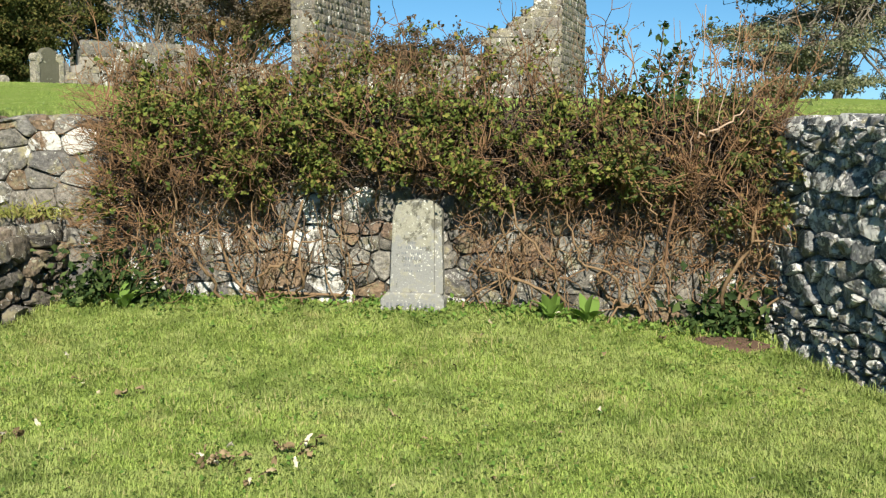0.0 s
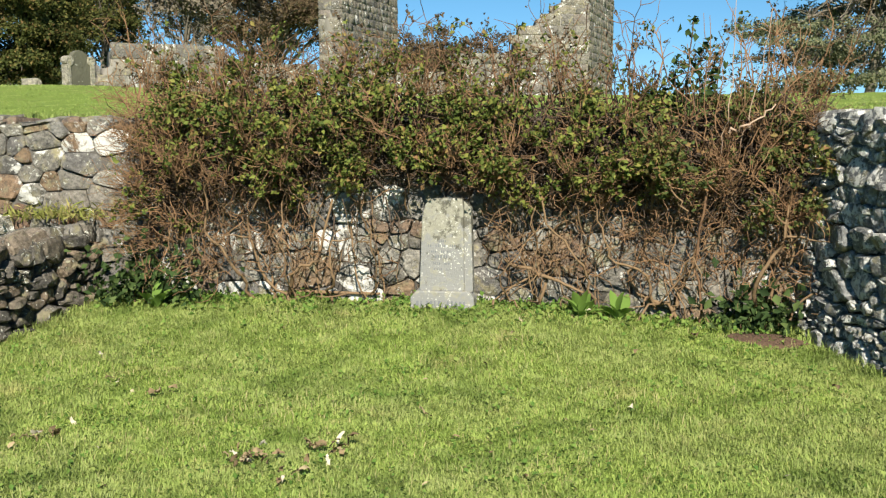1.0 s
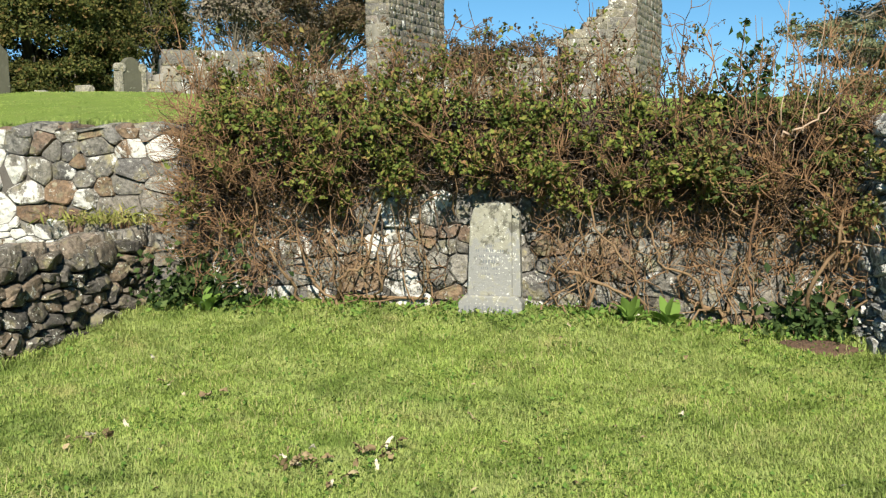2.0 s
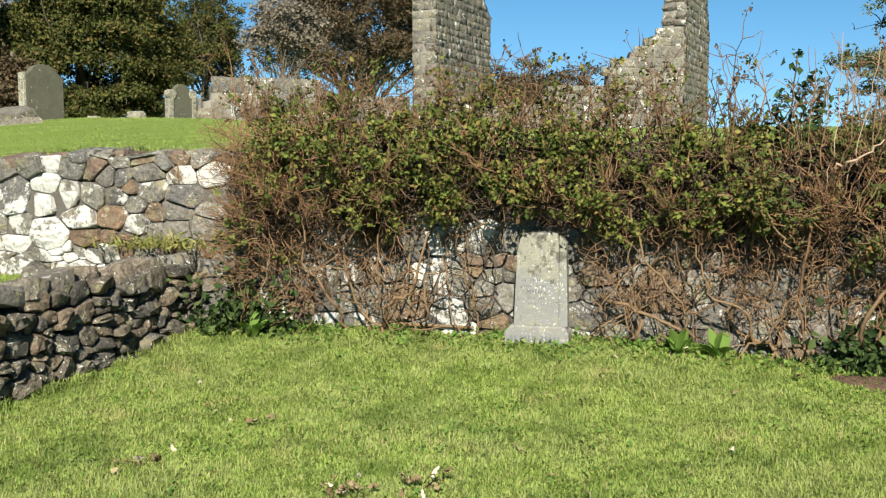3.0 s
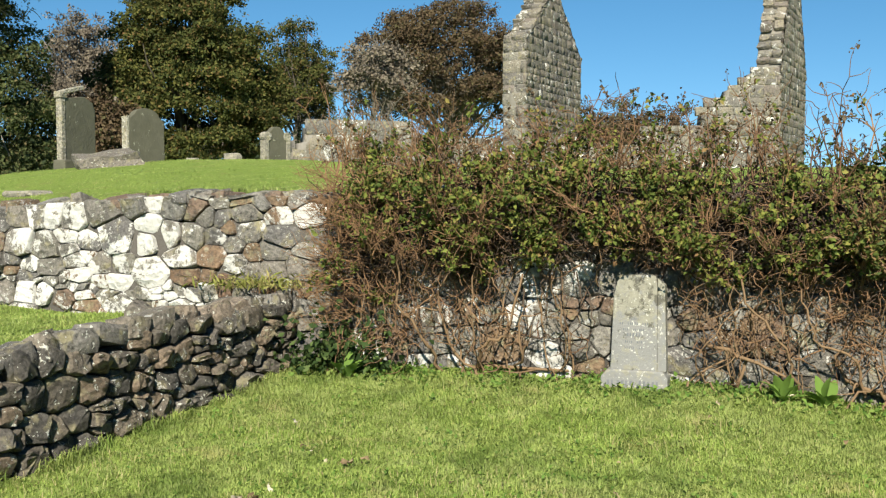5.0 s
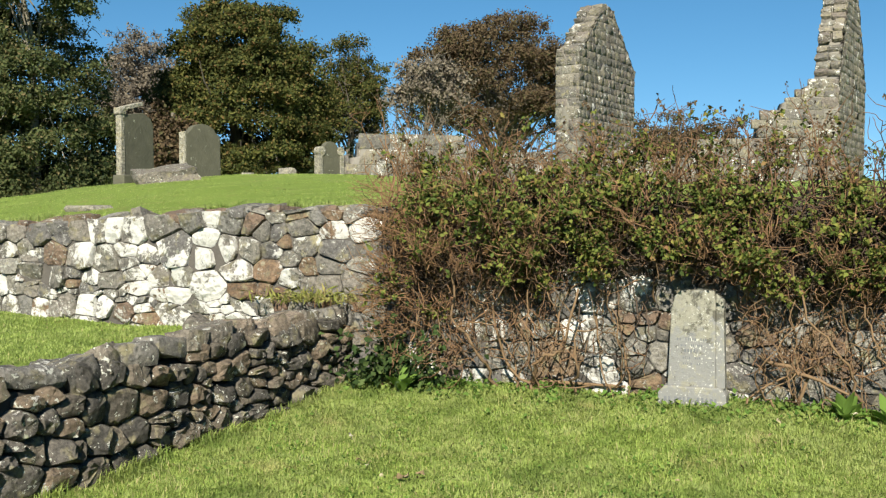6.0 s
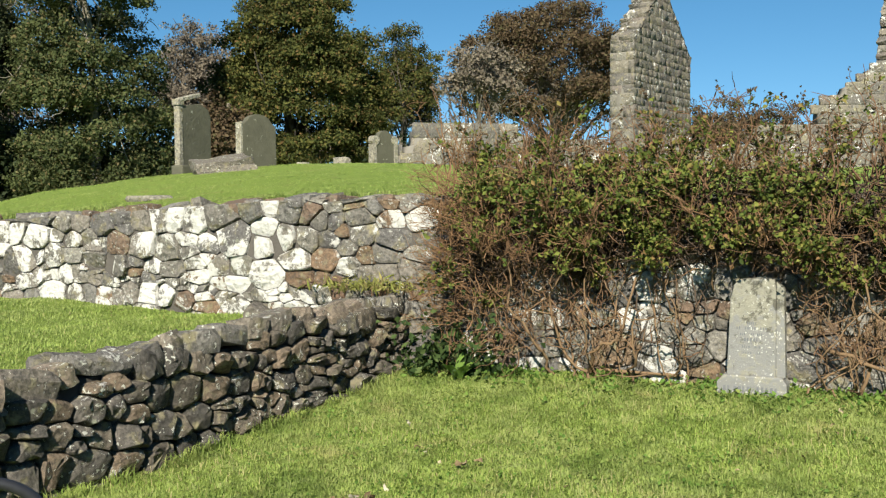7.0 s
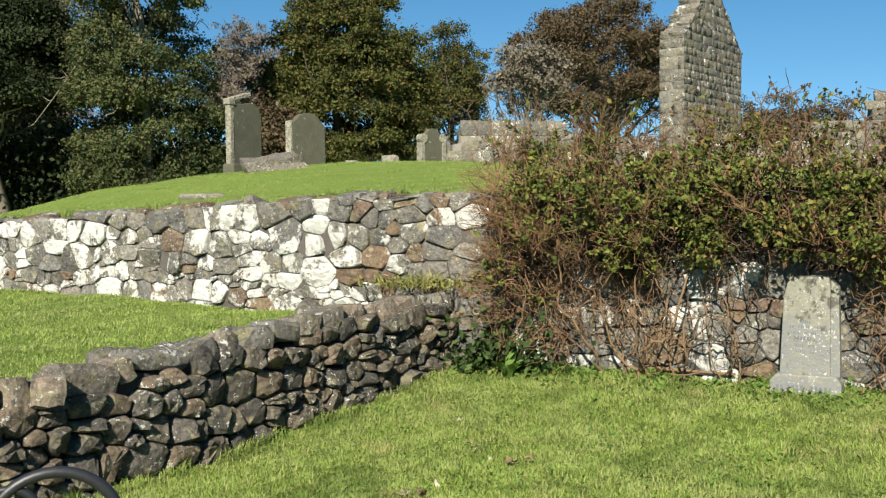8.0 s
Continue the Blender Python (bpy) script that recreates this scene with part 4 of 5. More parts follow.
def shrub(x0, x1, label, seed, leafy=1.0, skirt=1.0, tall=1.0, out=0.5, wood=None, leaf_mat=None, stems=8, leaf=0.023, fringe=0, foot=1.08, crest=1.86):
    """Old growth against the wall: twisted stems, boughs, and separate clumps of twigs and leaves with dark gaps between.
    foot: the height at which the leafy clumps begin."""
    r = np.random.default_rng(seed)
    mid = (x0 + x1) / 2
    t = thing("wall_shrub", (mid, back_y(mid) - 0.15, float(ground_z(mid, back_y(mid) - 0.15))), label, "shrub", "shrubs along the back wall")
    o = np.array(t.matrix_world.translation)
    width = x1 - x0
    wood = wood or WOOD_DARK

    def clear(p):
        """Whether a twig leaves the headstone free."""
        return not np.any((p[:, 0] > -0.38) & (p[:, 0] < 0.14) & (p[:, 2] < 1.03))

    bough, tw, dead, core = Tubes(5), Tubes(3), Tubes(3), Tubes(3)
    leafpts, drypts = [], []
    # twisted stems that climb the wall
    for k in range(int(stems * width)):
        x = r.uniform(x0 + 0.08, x1 - 0.08)
        s = wall_point(x, r.uniform(0.06, 0.2), 0.16)
        p = wander(s, (r.normal(0, 0.7), -0.15, 0.9), r.uniform(0.8, 1.4), 13, 0.33, r, (0, -0.05, 2.0))
        p[:, 1] = np.clip(p[:, 1], back_y(p[:, 0]) - 0.36, back_y(p[:, 0]) - 0.05)
        p[1:, 2] = np.maximum(p[1:, 2], 0.28)
        rad = r.choice([0.005, 0.008, 0.012, 0.018], p=[0.4, 0.35, 0.18, 0.07])
        if not clear(p):
            continue
        one = Tubes(6)
        one.add(p - o, np.linspace(rad, rad * 0.45, 14) * r.uniform(0.8, 1.25, 14))
        child("stem", one.mesh("stem", WOOD_TAN), t, "bare tan twisted stem")
        for j in range(2):
            q = p[r.integers(3, 13)]
            b = wander(q, (r.normal(0, 0.6), -0.4, r.normal(0.5, 0.6)), r.uniform(0.15, 0.4), 7, 0.36, r)
            b[:, 2] = np.maximum(b[:, 2], 0.28)
            if clear(b):
                bough.add(b - o, np.linspace(rad * 0.55, 0.0022, 8))
    # twigs close to the wall, coloured dark for the shade in the gaps
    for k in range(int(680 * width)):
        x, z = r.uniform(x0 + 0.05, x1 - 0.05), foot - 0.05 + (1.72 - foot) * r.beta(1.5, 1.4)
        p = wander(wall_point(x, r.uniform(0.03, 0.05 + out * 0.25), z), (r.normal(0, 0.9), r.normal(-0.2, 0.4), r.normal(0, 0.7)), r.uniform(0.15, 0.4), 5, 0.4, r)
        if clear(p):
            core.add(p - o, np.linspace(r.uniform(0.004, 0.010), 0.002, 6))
    # clumps
    for k in range(int(40 * width * (crest - foot) / 0.78)):
        cx = r.uniform(x0 + 0.02, x1 - 0.02)
        low = foot + 0.10 * math.sin(cx * 5.1 + seed) + 0.07 * math.sin(cx * 11.3) - (0.28 if r.random() < 0.13 else 0.0)
        cz = low + (crest - low) * r.beta(1.25, 1.15)
        swell = math.sin(math.pi * np.clip((cz - low + 0.25) / (crest + 0.29 - low), 0.05, 0.95))
        deep = out * swell * r.uniform(0.35, 1.0)
        c = wall_point(cx, deep, cz)
        big = r.uniform(0.65, 1.25)
        feed = wander(wall_point(cx + r.normal(0, 0.12), 0.07, cz - r.uniform(0.2, 0.45)), (0, -1, 1), 0.1, 2, 0.2, r)
        u = np.linspace(0, 1, 8)[:, None]
        feed = feed[0] * (1 - u) + c * u + r.normal(0, 0.018, (8, 3)) * np.sin(np.pi * u)
        if clear(feed):
            bough.add(feed - o, np.linspace(r.uniform(0.005, 0.009), 0.003, 8))
        green = r.random() < leafy * np.interp(cz, [1.70, 2.0], [1.0, 0.55])
        for j in range(int(24 * big)):
            way = r.normal(0, 0.75, 3) + [0, -0.45, 0.35] if green else r.normal(0, 0.45, 3) + [0, -0.45, 0.75]
            way /= np.linalg.norm(way)
            p = wander(c + r.normal(0, 0.025, 3), way, (r.uniform(0.08, 0.21) if green else r.uniform(0.10, 0.32)) * big, 5, 0.26, r, (0, 0, 0.15))
            if not clear(p):
                continue
            rad = r.choice([0.0021, 0.0031, 0.0050], p=[0.42, 0.38, 0.20])
            (tw if green and r.random() < 0.45 else dead).add(p - o, np.linspace(rad, rad * 0.5, 6))
            if green and r.random() < 0.8:
                leafpts.append(np.repeat(p[3:], 3, 0) + r.normal(0, 0.014, (9, 3)))
            elif r.random() < 0.10:
                leafpts.append(np.repeat(p[4:], 3, 0) + r.normal(0, 0.015, (6, 3)))
    # shoots that stand up against the sky, forked at their ends
    for k in range(int(25 * width * tall)):
        x = r.uniform(x0, x1)
        s = wall_point(x, r.uniform(-0.10, out * 0.6), r.uniform(1.45, 1.70))
        p = wander(s, (r.normal(0, 0.35), -0.05, 1), r.uniform(0.30, 0.78), 7, 0.22, r, (0, 0, 0.5))
        tw.add(p - o, np.linspace(r.uniform(0.005, 0.009), 0.0026, 8))
        tuft = r.random() < 0.45
        for j in range(6):
            q = p[r.integers(3, 8)]
            b = wander(q, (r.normal(0, 0.8), r.normal(0, 0.5), 0.8), r.uniform(0.07, 0.22), 4, 0.28, r)
            tw.add(b - o, np.linspace(0.0036, 0.0018, 5))
            if r.random() < 0.35:
                drypts.append(b[3:])
            elif tuft and r.random() < 0.6 * leafy:
                leafpts.append(np.repeat(b[2:], 3, 0) + r.normal(0, 0.016, (9, 3)))
    # dry hanging skirts
    for k in range(int(100 * width * skirt)):
        x, z = r.uniform(x0 - 0.05, x1 + 0.05), r.uniform(0.42, foot + 0.3)
        p = wander(wall_point(x, r.uniform(0.03, out * 0.6), z), (r.normal(0, 0.5), -0.3, r.normal(0.1, 0.9)), r.uniform(0.15, 0.42), 7, 0.42, r, (0, 0, -0.25))
        p[:, 2] = np.maximum(p[:, 2], 0.26)
        if not clear(p):
            continue
        (dead if r.random() < 0.5 else tw if r.random() < 0.8 else bough).add(p - o, np.linspace(r.choice([0.0022, 0.0035, 0.0055]), 0.0016, 8))
    # dry sprays that reach sideways past the end of the growth
    for k in range(fringe):
        z = r.uniform(0.6, 1.7)
        p = wander(wall_point(x0 + r.uniform(0.0, 0.3), r.uniform(0.1, out * 0.7), z), (-1.0, r.normal(-0.35, 0.3), r.normal(0.25, 0.35)), r.uniform(0.15, 0.42), 6, 0.22, r)
        dead.add(p - o, np.linspace(r.choice([0.002, 0.003, 0.0045]), 0.0014, 7))
        for q in p[3:6]:
            b = wander(q, (-0.7, r.normal(0, 0.5), r.normal(0.3, 0.6)), r.uniform(0.05, 0.14), 3, 0.3, r)
            dead.add(b - o, np.linspace(0.0022, 0.0012, 4))
    child("inner_tangle", core.mesh("inner_tangle", WOOD_DEEP), t, "inner twigs coloured dark for the shade in the gaps", kind="stuff")
    child("bough_tangle", bough.mesh("bough_tangle", WOOD_TAN), t, "bare tan boughs", kind="stuff")
    child("twig_tangle", tw.mesh("twig_tangle", wood), t, kind="stuff")
    child("dry_tangle", dead.mesh("dry_tangle", WOOD_RED), t, "dry reddish brown growth", kind="stuff")
    dry = np.repeat(np.concatenate(drypts), 3, 0)
    dry = dry + r.normal(0, 0.012, dry.shape)
    child("seed_head_spray", leaves_mesh("seed_head_spray", dry - o, 0.018, r, LEAF_BEECH, 1.5, 0.5), t, "dry brown seed heads", kind="stuff")
    child("foliage", leaves_mesh("foliage", np.concatenate(leafpts) - o, leaf, r, leaf_mat or LEAF_SHRUB, 1.5, 0.5), t, kind="stuff")
    return t


def shrubs():
    shrub(-2.42, -1.75, "dry brown twiggy wall shrub at the end of the growth", 45, 0.34, 3.2, 1.3, 0.60, WOOD_RED, fringe=170, stems=7, foot=0.85, crest=1.92)
    shrub(-1.85, -1.15, "dense green wall shrub with a skirt of dry brown twigs", 41, 0.62, 3.2, 1.0, 0.72, stems=9, foot=1.02, crest=2.0)
    shrub(-1.30, 0.05, "leafy wall shrub hanging over the headstone", 42, 0.66, 0.6, 1.35, 0.50, stems=6, foot=1.15, crest=1.98)
    shrub(-0.05, 1.35, "half-leafy wall shrub with tan stems", 43, 0.56, 2.8, 1.35, 0.44, stems=11, foot=1.04, crest=1.80)
    shrub(1.25, 2.45, "thin wall shrub of red-brown twigs with dull leaves", 44, 0.36, 3.2, 1.1, 0.44, WOOD_RED, LEAF_DULL, stems=9, foot=0.92, crest=1.72)
    dead_branches()


def dead_branches():
    """Pale forked dead wood and a leafy sprig that stand out of the thin end of the growth."""
    r = np.random.default_rng(48)
    t = thing("dead_branch", (1.65, back_y(1.65) - 0.16, 0.15), "pale bare forked dead branch leaning on the wall shrub", "branch")
    o = np.array(t.matrix_world.translation)
    def limb(points, a, b, mat, name="limb", wob=0.012):
        p = np.array([wall_point(*q) for q in points])
        u = np.linspace(0, len(p) - 1, 4 * len(p))
        p = np.stack([np.interp(u, np.arange(len(p)), p[:, k]) for k in range(3)], -1) + r.normal(0, wob, (4 * len(points), 3))
        tb = Tubes(6)
        tb.add(p - o, np.linspace(a, b, len(p)))
        child(name, tb.mesh(name, mat), t)
        return p
    limb([(1.65, 0.16, 0.15), (1.58, 0.25, 0.7), (1.66, 0.38, 1.22)], 0.009, 0.009, WOOD_DARK)
    for dx, h in ((-0.20, 2.02), (-0.10, 2.20), (-0.02, 2.06), (0.06, 2.30), (0.14, 2.16), (0.24, 2.24), (0.33, 2.02), (0.44, 2.12), (0.55, 1.92)):
        p = limb([(1.66 + dx * 0.6, 0.30, 1.30), (1.68 + dx * 0.8, 0.42, 1.58), (1.70 + dx * 1.1, 0.44, h)], 0.005, 0.002, WOOD_GREY if h > 2.22 else WOOD_RED)
        for q in p[5:11:2]:
            b = wander(q, (r.normal(0, 0.7), r.normal(0, 0.4), 0.8), r.uniform(0.1, 0.28), 5, 0.25, r)
            tb = Tubes(3)
            tb.add(b - o, np.linspace(0.003, 0.0014, 6))
            child("twig", tb.mesh("twig", WOOD_RED), t)
    limb([(1.72, 0.46, 1.46), (1.86, 0.47, 1.52), (2.02, 0.46, 1.66)], 0.009, 0.005, WOOD_GREY)
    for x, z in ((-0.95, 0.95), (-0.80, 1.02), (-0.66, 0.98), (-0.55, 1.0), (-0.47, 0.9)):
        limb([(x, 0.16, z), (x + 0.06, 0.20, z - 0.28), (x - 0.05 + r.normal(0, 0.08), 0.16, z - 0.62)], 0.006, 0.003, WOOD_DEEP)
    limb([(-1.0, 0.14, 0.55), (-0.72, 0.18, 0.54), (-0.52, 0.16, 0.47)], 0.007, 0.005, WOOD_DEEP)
    limb([(1.04, 0.36, 1.28), (1.20, 0.40, 1.22), (1.36, 0.42, 1.12), (1.5, 0.40, 0.95)], 0.011, 0.006, WOOD_TAN)
    limb([(0.95, 0.10, 0.25), (0.85, 0.25, 0.55), (0.60, 0.30, 0.85), (0.50, 0.34, 1.2)], 0.011, 0.006, WOOD_TAN)
    limb([(1.35, 0.10, 0.25), (1.28, 0.24, 0.50), (1.02, 0.28, 0.62), (0.92, 0.3, 0.95)], 0.012, 0.006, WOOD_TAN)
    limb([(-1.55, 0.10, 0.22), (-1.62, 0.30, 0.45), (-1.85, 0.38, 0.75), (-1.80, 0.42, 1.15)], 0.014, 0.007, WOOD_TAN)
    limb([(-1.30, 0.10, 0.22), (-1.22, 0.28, 0.45), (-1.02, 0.32, 0.58), (-0.92, 0.30, 1.0)], 0.017, 0.008, WOOD_TAN)
    limb([(0.30, 0.10, 0.55), (0.62, 0.26, 0.46), (0.85, 0.26, 0.38)], 0.016, 0.009, WOOD_TAN)
    t = thing("leafy_sprig", (1.50, back_y(1.50) - 0.2, 1.35), "upright leafy evergreen sprig above the wall", "shrub")
    o = np.array(t.matrix_world.translation)
    pts = []
    for dx, h in ((0.0, 2.20), (0.07, 2.05), (-0.10, 1.95), (0.16, 1.90)):
        p = limb([(1.50, 0.2, 1.35), (1.51 + dx * 0.6, 0.2, 1.65), (1.55 + dx, 0.2, h)], 0.009, 0.004, WOOD_DEEP, "stem", 0.01)
        pts.append(np.repeat(p[5:], 7, 0) + r.normal(0, 0.026, (7 * len(p[5:]), 3)))
    child("foliage", leaves_mesh("foliage", np.concatenate(pts) - o, 0.034, r, LEAF_IVY, 1.5, 0.3), t, kind="stuff")


# ---------------------------------------------------------------- small plants
def leaf_clump(name, label, category, at, spread, n, size, material, seed, long=1.5, up=0.6):
    r = np.random.default_rng(seed)
    t = thing(name, at, label, category)
    c = r.normal(0, 1, (n, 3)) * spread
    c[:, 2] = np.abs(c[:, 2]) + 0.02
    tb = Tubes(3)
    for k in range(max(6, n // 25)):
        q = c[r.integers(n)]
        tb.add(wander((q[0] * 0.4, q[1] * 0.4, -0.03), (q[0] * 0.5, q[1] * 0.5, 1), max(q[2], 0.08), 4, 0.15, r), np.linspace(0.004, 0.002, 5))
    child("stem_tangle", tb.mesh("stem_tangle", WOOD_DARK), t, kind="stuff")
    child("foliage", leaves_mesh("foliage", c, size, r, material, long, up), t, kind="stuff")
    return t


def big_leaf(length, width, droop, r):
    """A broad leaf with a raised middle rib, along +x."""
    v, f = [], []
    n = 6
    for k in range(n + 1):
        a = k / n
        w = width * math.sin(math.pi * min(1, a * 0.92 + 0.06)) ** 0.8 / 2
        z = length * (0.55 * a - droop * a * a)
        for s, lift in ((-1, 0.25), (0, 0), (1, 0.25)):
            v.append((a * length * 0.8, s * w, z + lift * w))
    for k in range(n):
        for j in range(2):
            o = 3 * k + j
            f.append((o, o + 1, o + 4, o + 3))
    return v, f


def dock(at, n, size, seed):
    r = np.random.default_rng(seed)
    t = thing("dock_plant", at, "broad-leaved green dock growing at the wall foot", "weed")
    for k in range(n):
        v, f = big_leaf(size * r.uniform(0.7, 1.2), size * r.uniform(0.3, 0.45), r.uniform(0.1, 0.5), r)
        ob = child("leaf", mesh_of("leaf", v, f, LEAF_WEED, True), t)
        ob.matrix_local = pose(0, 0, 0, r.normal(0, 12), r.normal(-38, 14), 360 * k / n + r.normal(0, 15))


def plants():
    leaf_clump("ivy", "dark green ivy and nettles in the wall corner", "ivy", (-2.35, 7.45, 0.2), (0.21, 0.08, 0.20), 620, 0.040, LEAF_IVY, 51)
    leaf_clump("nettle_patch", "dull green nettles in the far corner", "weed", (2.02, 6.86, 0.10), (0.16, 0.10, 0.15), 420, 0.045, LEAF_IVY, 52)
    leaf_clump("wall_moss_tuft", "yellow-green moss and grass tuft on the low wall end", "moss", (-3.05, 7.72, 0.80), (0.26, 0.13, 0.045), 520, 0.014, LEAF_DRY, 53, 6.0)
    dock((0.83, 6.95, 0.19), 13, 0.25, 54)
    dock((1.08, 6.93, 0.18), 10, 0.21, 55)
    dock((-2.25, 7.35, 0.17), 7, 0.24, 56)
    r = np.random.default_rng(57)
    x = r.choice(r.uniform(-2.8, 2.1, 46), 1500) + r.normal(0, 0.07, 1500)
    p = np.abs(r.normal(0, 0.22, 1500)) + 0.05
    y = back_y(x) - p
    z = ground_z(x, y) + np.abs(r.normal(0, 0.03, 1500)) * 0.6 + 0.02
    tagged(new("wall_foot_weeds", leaves_mesh("wall_foot_weeds", np.stack([x, y, z], -1), 0.024, r, LEAF_WEED, 1.4, 0.9)), "low bright green weeds along the wall foot", "weed", kind="stuff")
    # bare soil in the far corner
    n, v, f = 24, [], []
    for k in range(6):
        for a in np.linspace(0, 2 * math.pi, n, endpoint=False):
            q = (k + 0.02) / 5 * (1 + 0.12 * math.sin(3 * a) + 0.08 * math.sin(7 * a + 1))
            x, y = 2.02 + 0.26 * q * math.cos(a), 6.62 + 0.15 * q * math.sin(a)
            v.append((x, y, float(ground_z(x, y)) + 0.022 * (1 - (k / 5) ** 2) + r.uniform(0, 0.012) - 0.004 * (k == 5)))
    for k in range(5):
        for j in range(n):
            f.append((k * n + j, k * n + (j + 1) % n, (k + 1) * n + (j + 1) % n, (k + 1) * n + j))
    tagged(new("soil_patch", mesh_of("soil_patch", v, f, SOIL, True)), "patch of bare reddish soil in the corner", "soil")


def litter():
    r = np.random.default_rng(61)
    def fallen(x, y, s, tone=None):
        v, f = big_leaf(s * 1.1, s * r.uniform(0.3, 0.6), r.uniform(0.3, 1.2), r)
        v = np.array(v) * [1, 1, r.uniform(0.4, 1.1)] + r.normal(0, s * 0.07, (len(v), 3))
        o = new("fallen_leaf", mesh_of("fallen_leaf", v, f, LITTER, True))
        o.matrix_world = pose(x, y, float(ground_z(x, y)) + r.uniform(0.03, 0.055), r.normal(0, 25), r.normal(0, 25), r.uniform(0, 360))
        tagged(o, "curled dry brown fallen leaf on the grass", "leaf", "fallen leaves")
    for x, y, s in ((1.53, 6.5, 0.09), (-2.02, 5.1, 0.08), (-2.05, 4.95, 0.06), (-0.5, 4.6, 0.07), (0.9, 5.2, 0.05), (-1.6, 5.6, 0.06), (0.15, 5.9, 0.05), (2.1, 5.6, 0.07), (-2.3, 6.3, 0.06)):
        fallen(x, y, s)
    for cx, cy, n in ((-0.93, 4.42, 26), (-0.58, 4.47, 15), (-0.72, 4.2, 6), (-2.05, 4.8, 9), (-1.75, 5.55, 5)):
        for k in range(n):
            fallen(cx + r.normal(0, 0.055), cy + r.normal(0, 0.05), r.uniform(0.035, 0.075))
    for k in range(34):
        y = r.uniform(4.0, 7.0)
        fallen(r.uniform(-2.8, 2.2), y, r.uniform(0.025, 0.05))


# ---------------------------------------------------------------- iron gate
def gate():
    t = thing("iron_gate", (-1.70, 1.60, 0.015), "black wrought-iron gate with scrolled top standing open", "gate", turn=42)
    def rod(name, pts, rad, sides=8):
        tb = Tubes(sides)
        tb.add(pts, np.full(len(pts), rad))
        child(name, tb.mesh(name, IRON), t)
    a = np.linspace(-0.25, 3.3, 26)
    rod("scroll", [(0.12 - 0.14 * math.cos(q), 0, 0.835 + 0.14 * math.sin(q)) for q in a], 0.013)
    a = np.linspace(0, 4.6, 26)
    rod("scroll", [(0.02 + (0.075 - 0.008 * q) * math.cos(q), 0, 0.885 + (0.075 - 0.008 * q) * math.sin(q)) for q in a], 0.009)
    for x in (-0.55, -0.42, -0.29, -0.16, -0.03, 0.10, 0.23, 0.29):
        rod("bar", [(x, 0, 0.06), (x, 0, 0.74)], 0.009)
    for z in (0.12, 0.74):
        rod("rail", [(-0.6, 0, z), (0.3, 0, z)], 0.012)
    rod("stile", [(-0.6, 0, -0.1), (-0.6, 0, 0.86)], 0.02)


# ---------------------------------------------------------------- grass
def blades(name, x, y, height, width, r, label, keep=None, material=None):
    if keep is not None:
        k = keep(x, y)
        x, y = x[k], y[k]
    n = len(x)
    z = ground_z(x, y) - 0.004
    # neighbouring blades lie the same way, in swirls
    flow = 1.6 * np.sin(x * 7.3 + 1.9 * np.sin(y * 9.1 + x * 2.2)) + 1.6 * np.sin(y * 11.2 - x * 4.1 + 1.7 * np.sin(x * 12.7)) + 1.3 * np.sin(x * 23 + 2 * np.sin(y * 19)) * np.sin(y * 31 + x * 7)
    a = np.where(r.random(n) < 0.35, flow + r.normal(0, 0.8, n), r.uniform(0, 2 * np.pi, n))
    lean = np.abs(r.normal(0.9, 0.4, n))
    tuft = 0.75 + 0.5 * np.sin(x * 9.1 + 2 * np.sin(y * 6.3)) * np.sin(y * 8.3 + 1.5 * np.sin(x * 5.1))
    h = height * r.uniform(0.5, 1.25, n) * (0.7 + 0.3 * tuft)
    w = width * r.uniform(0.7, 1.3, n)
    d = np.stack([np.cos(a), np.sin(a), 0 * a], -1)
    s = np.stack([-np.sin(a), np.cos(a), 0 * a], -1)
    p = np.stack([x, y, z], -1)
    up = np.array([0, 0, 1.0])
    mid = p + d * (h * 0.25 * lean)[:, None] + up * (h * 0.55)[:, None]
    tip = p + d * (h * 0.95 * lean)[:, None] + up * (h * np.sqrt(np.maximum(1 - 0.6 * lean ** 2, 0.12)))[:, None]
    ws = s * w[:, None] / 2
    v = np.stack([p - ws, p + ws, mid + ws * 0.8, mid - ws * 0.8, tip], 1).reshape(-1, 3)
    i = np.arange(n)[:, None] * 5
    f = np.concatenate([i + [[0, 1, 2]], i + [[0, 2, 3]], i + [[3, 2, 4]]], 1).reshape(-1, 3)
    tagged(new(name, mesh_of(name, v, f, material or GRASS)), label, "grass", kind="stuff")


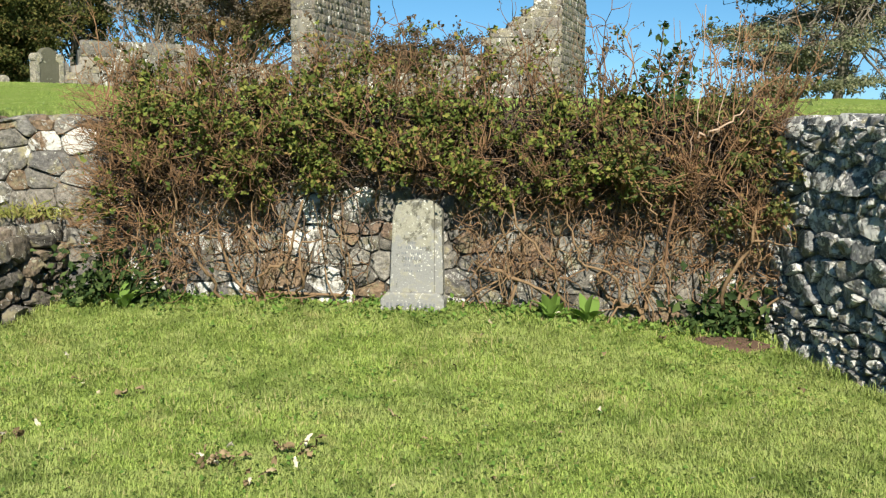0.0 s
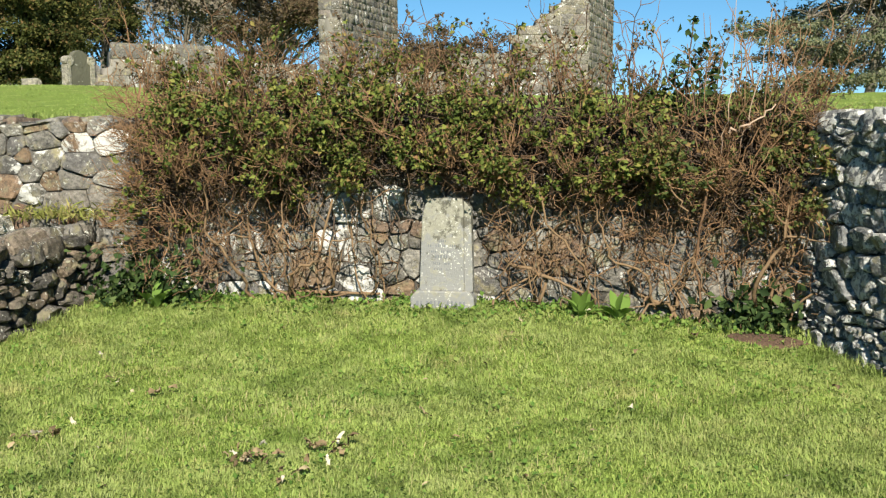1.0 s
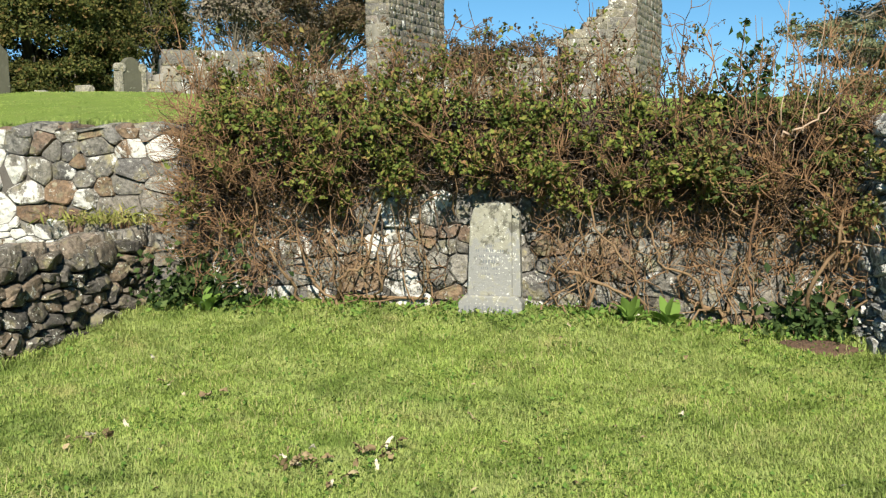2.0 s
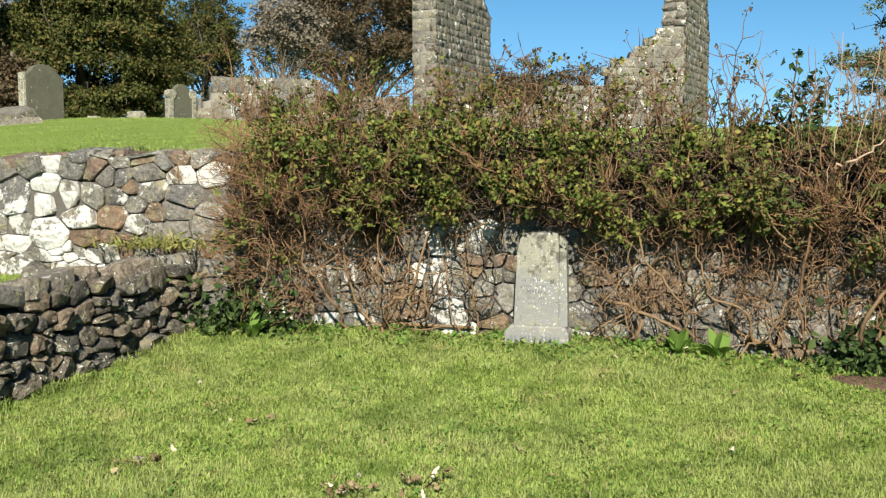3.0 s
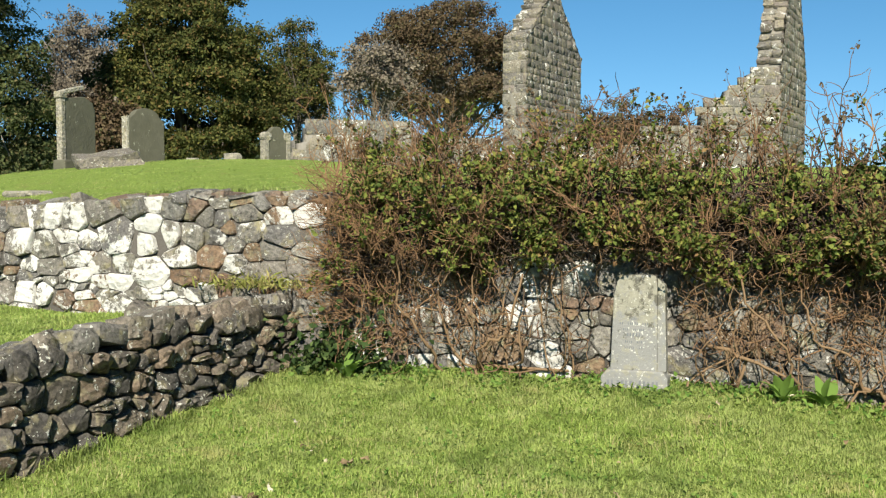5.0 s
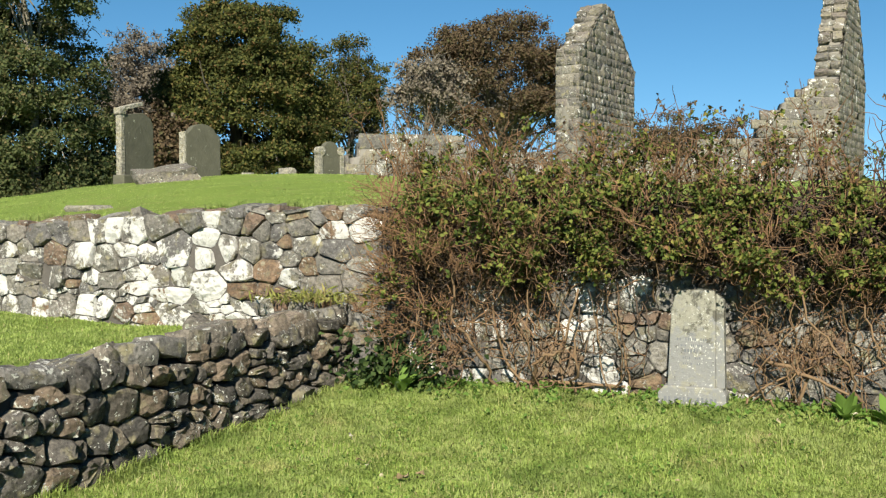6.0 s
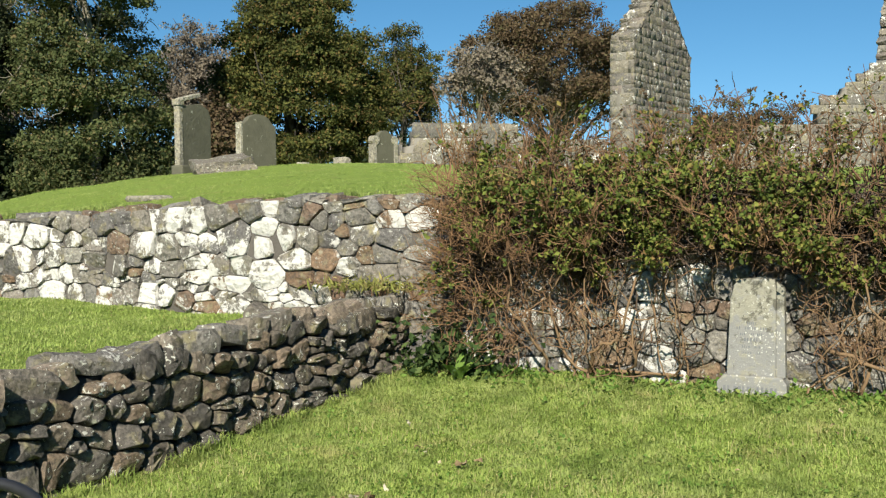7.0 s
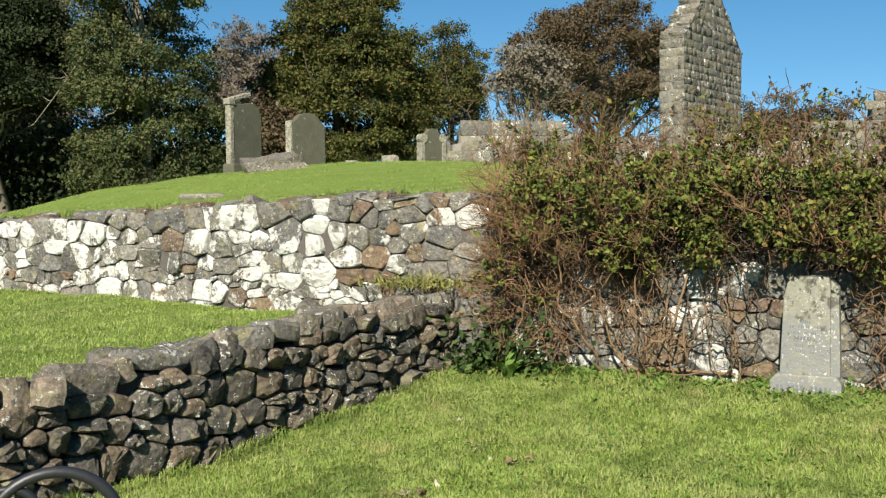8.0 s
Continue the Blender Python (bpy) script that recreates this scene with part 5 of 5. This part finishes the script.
def lawns():
    r = np.random.default_rng(71)
    n = 430000
    y = 3.3 + 4.5 * r.random(n) ** 1.15
    x = r.uniform(-3.9, 2.9, n)
    soil = lambda x, y: ((x - 2.02) / 0.26) ** 2 + ((y - 6.62) / 0.13) ** 2 > 1
    blades("lawn_grass", x, y, 0.034, 0.0052, r, "short bright green lawn grass with dry straw patches", lambda x, y: (x > low_x(y)) & (x < right_x(y)) & (y < back_y(x) - 0.02) & soil(x, y))
    n = 2400
    c = r.integers(0, 90, n)
    x, y = r.uniform(-3, 2.2, 90)[c] + r.normal(0, 0.11, n), r.uniform(3.9, 7.2, 90)[c] + r.normal(0, 0.09, n)
    k = (x > low_x(y) + 0.05) & (x < right_x(y)) & (y < back_y(x) - 0.05)
    x, y = x[k], y[k]
    z = ground_z(x, y) + r.uniform(0.015, 0.045, len(x))
    tagged(new("lawn_clover", leaves_mesh("lawn_clover", np.stack([x, y, z], -1), 0.016, r, LEAF_WEED, 1.3, 1.5)), "clover and daisy leaves among the lawn grass", "weed", kind="stuff")
    n = 9000
    x, y = r.uniform(-3.6, 2.6, n), r.uniform(3.5, 7.4, n)
    blades("straw_grass", x, y, 0.075, 0.004, r, "longer dry straw-coloured grass stalks in the lawn", lambda x, y: (x > low_x(y)) & (x < right_x(y)) & (y < back_y(x) - 0.02) & (np.sin(x * 2.7 + 1) * np.sin(y * 3.3) + r.normal(0, 0.5, len(x)) > 0.3), STRAW)
    n = 70000
    x, y = r.uniform(-9.5, -2.8, n), r.uniform(4.0, 9.0, n)
    blades("lawn_grass", x, y, 0.032, 0.007, r, "bright green lawn beyond the low wall", lambda x, y: (x < low_x(y) - 0.42) & (y < back_y(x) - 0.02))
    n = 130000
    x, y = r.uniform(-13, 6, n), 7.0 + 14 * r.random(n) ** 1.5
    blades("terrace_grass", x, y, 0.024, 0.008, r, "green turf of the upper terrace", lambda x, y: (y > back_y(x) + 0.36))
    n = 30000
    x, y = r.uniform(-4.6, 4.0, n), r.uniform(-1.5, 3.3, n)
    blades("lawn_grass", x, y, 0.042, 0.008, r, "short lawn grass round the gate", lambda x, y: (x > low_x(y)) & (x < right_x(y)))
    n = 5200
    y = r.uniform(3.0, 7.6, n)
    x = np.where(r.random(n) < 0.6, low_x(y) + 0.05 + np.abs(r.normal(0, 0.05, n)), right_x(y) - 0.05 - np.abs(r.normal(0, 0.05, n)))
    blades("wall_foot_grass", x, y, 0.10, 0.006, r, "longer grass left along the side walls", lambda x, y: (y < back_y(x) - 0.02) & (np.sin(y * 7.3) + np.sin(y * 17.1) > -0.6))
    n = 9000
    x = r.uniform(-9, 3, n)
    y = back_y(x) + 0.26 + np.abs(r.normal(0, 0.12, n))
    blades("verge_grass", x, y, 0.13, 0.008, r, "longer grass hanging over the wall top")


main_headstone()
tall_grave()
round_grave((-10.22, 19.45), 0.88, 1.25, 66, -4, "leaning round-topped gravestone with edge coloured pale as sunlit")
scroll_grave()
flat_stones()
trees()
shrubs()
plants()
gate()
litter()
lawns()
back_wall()
low_wall()
right_wall()
chapel()
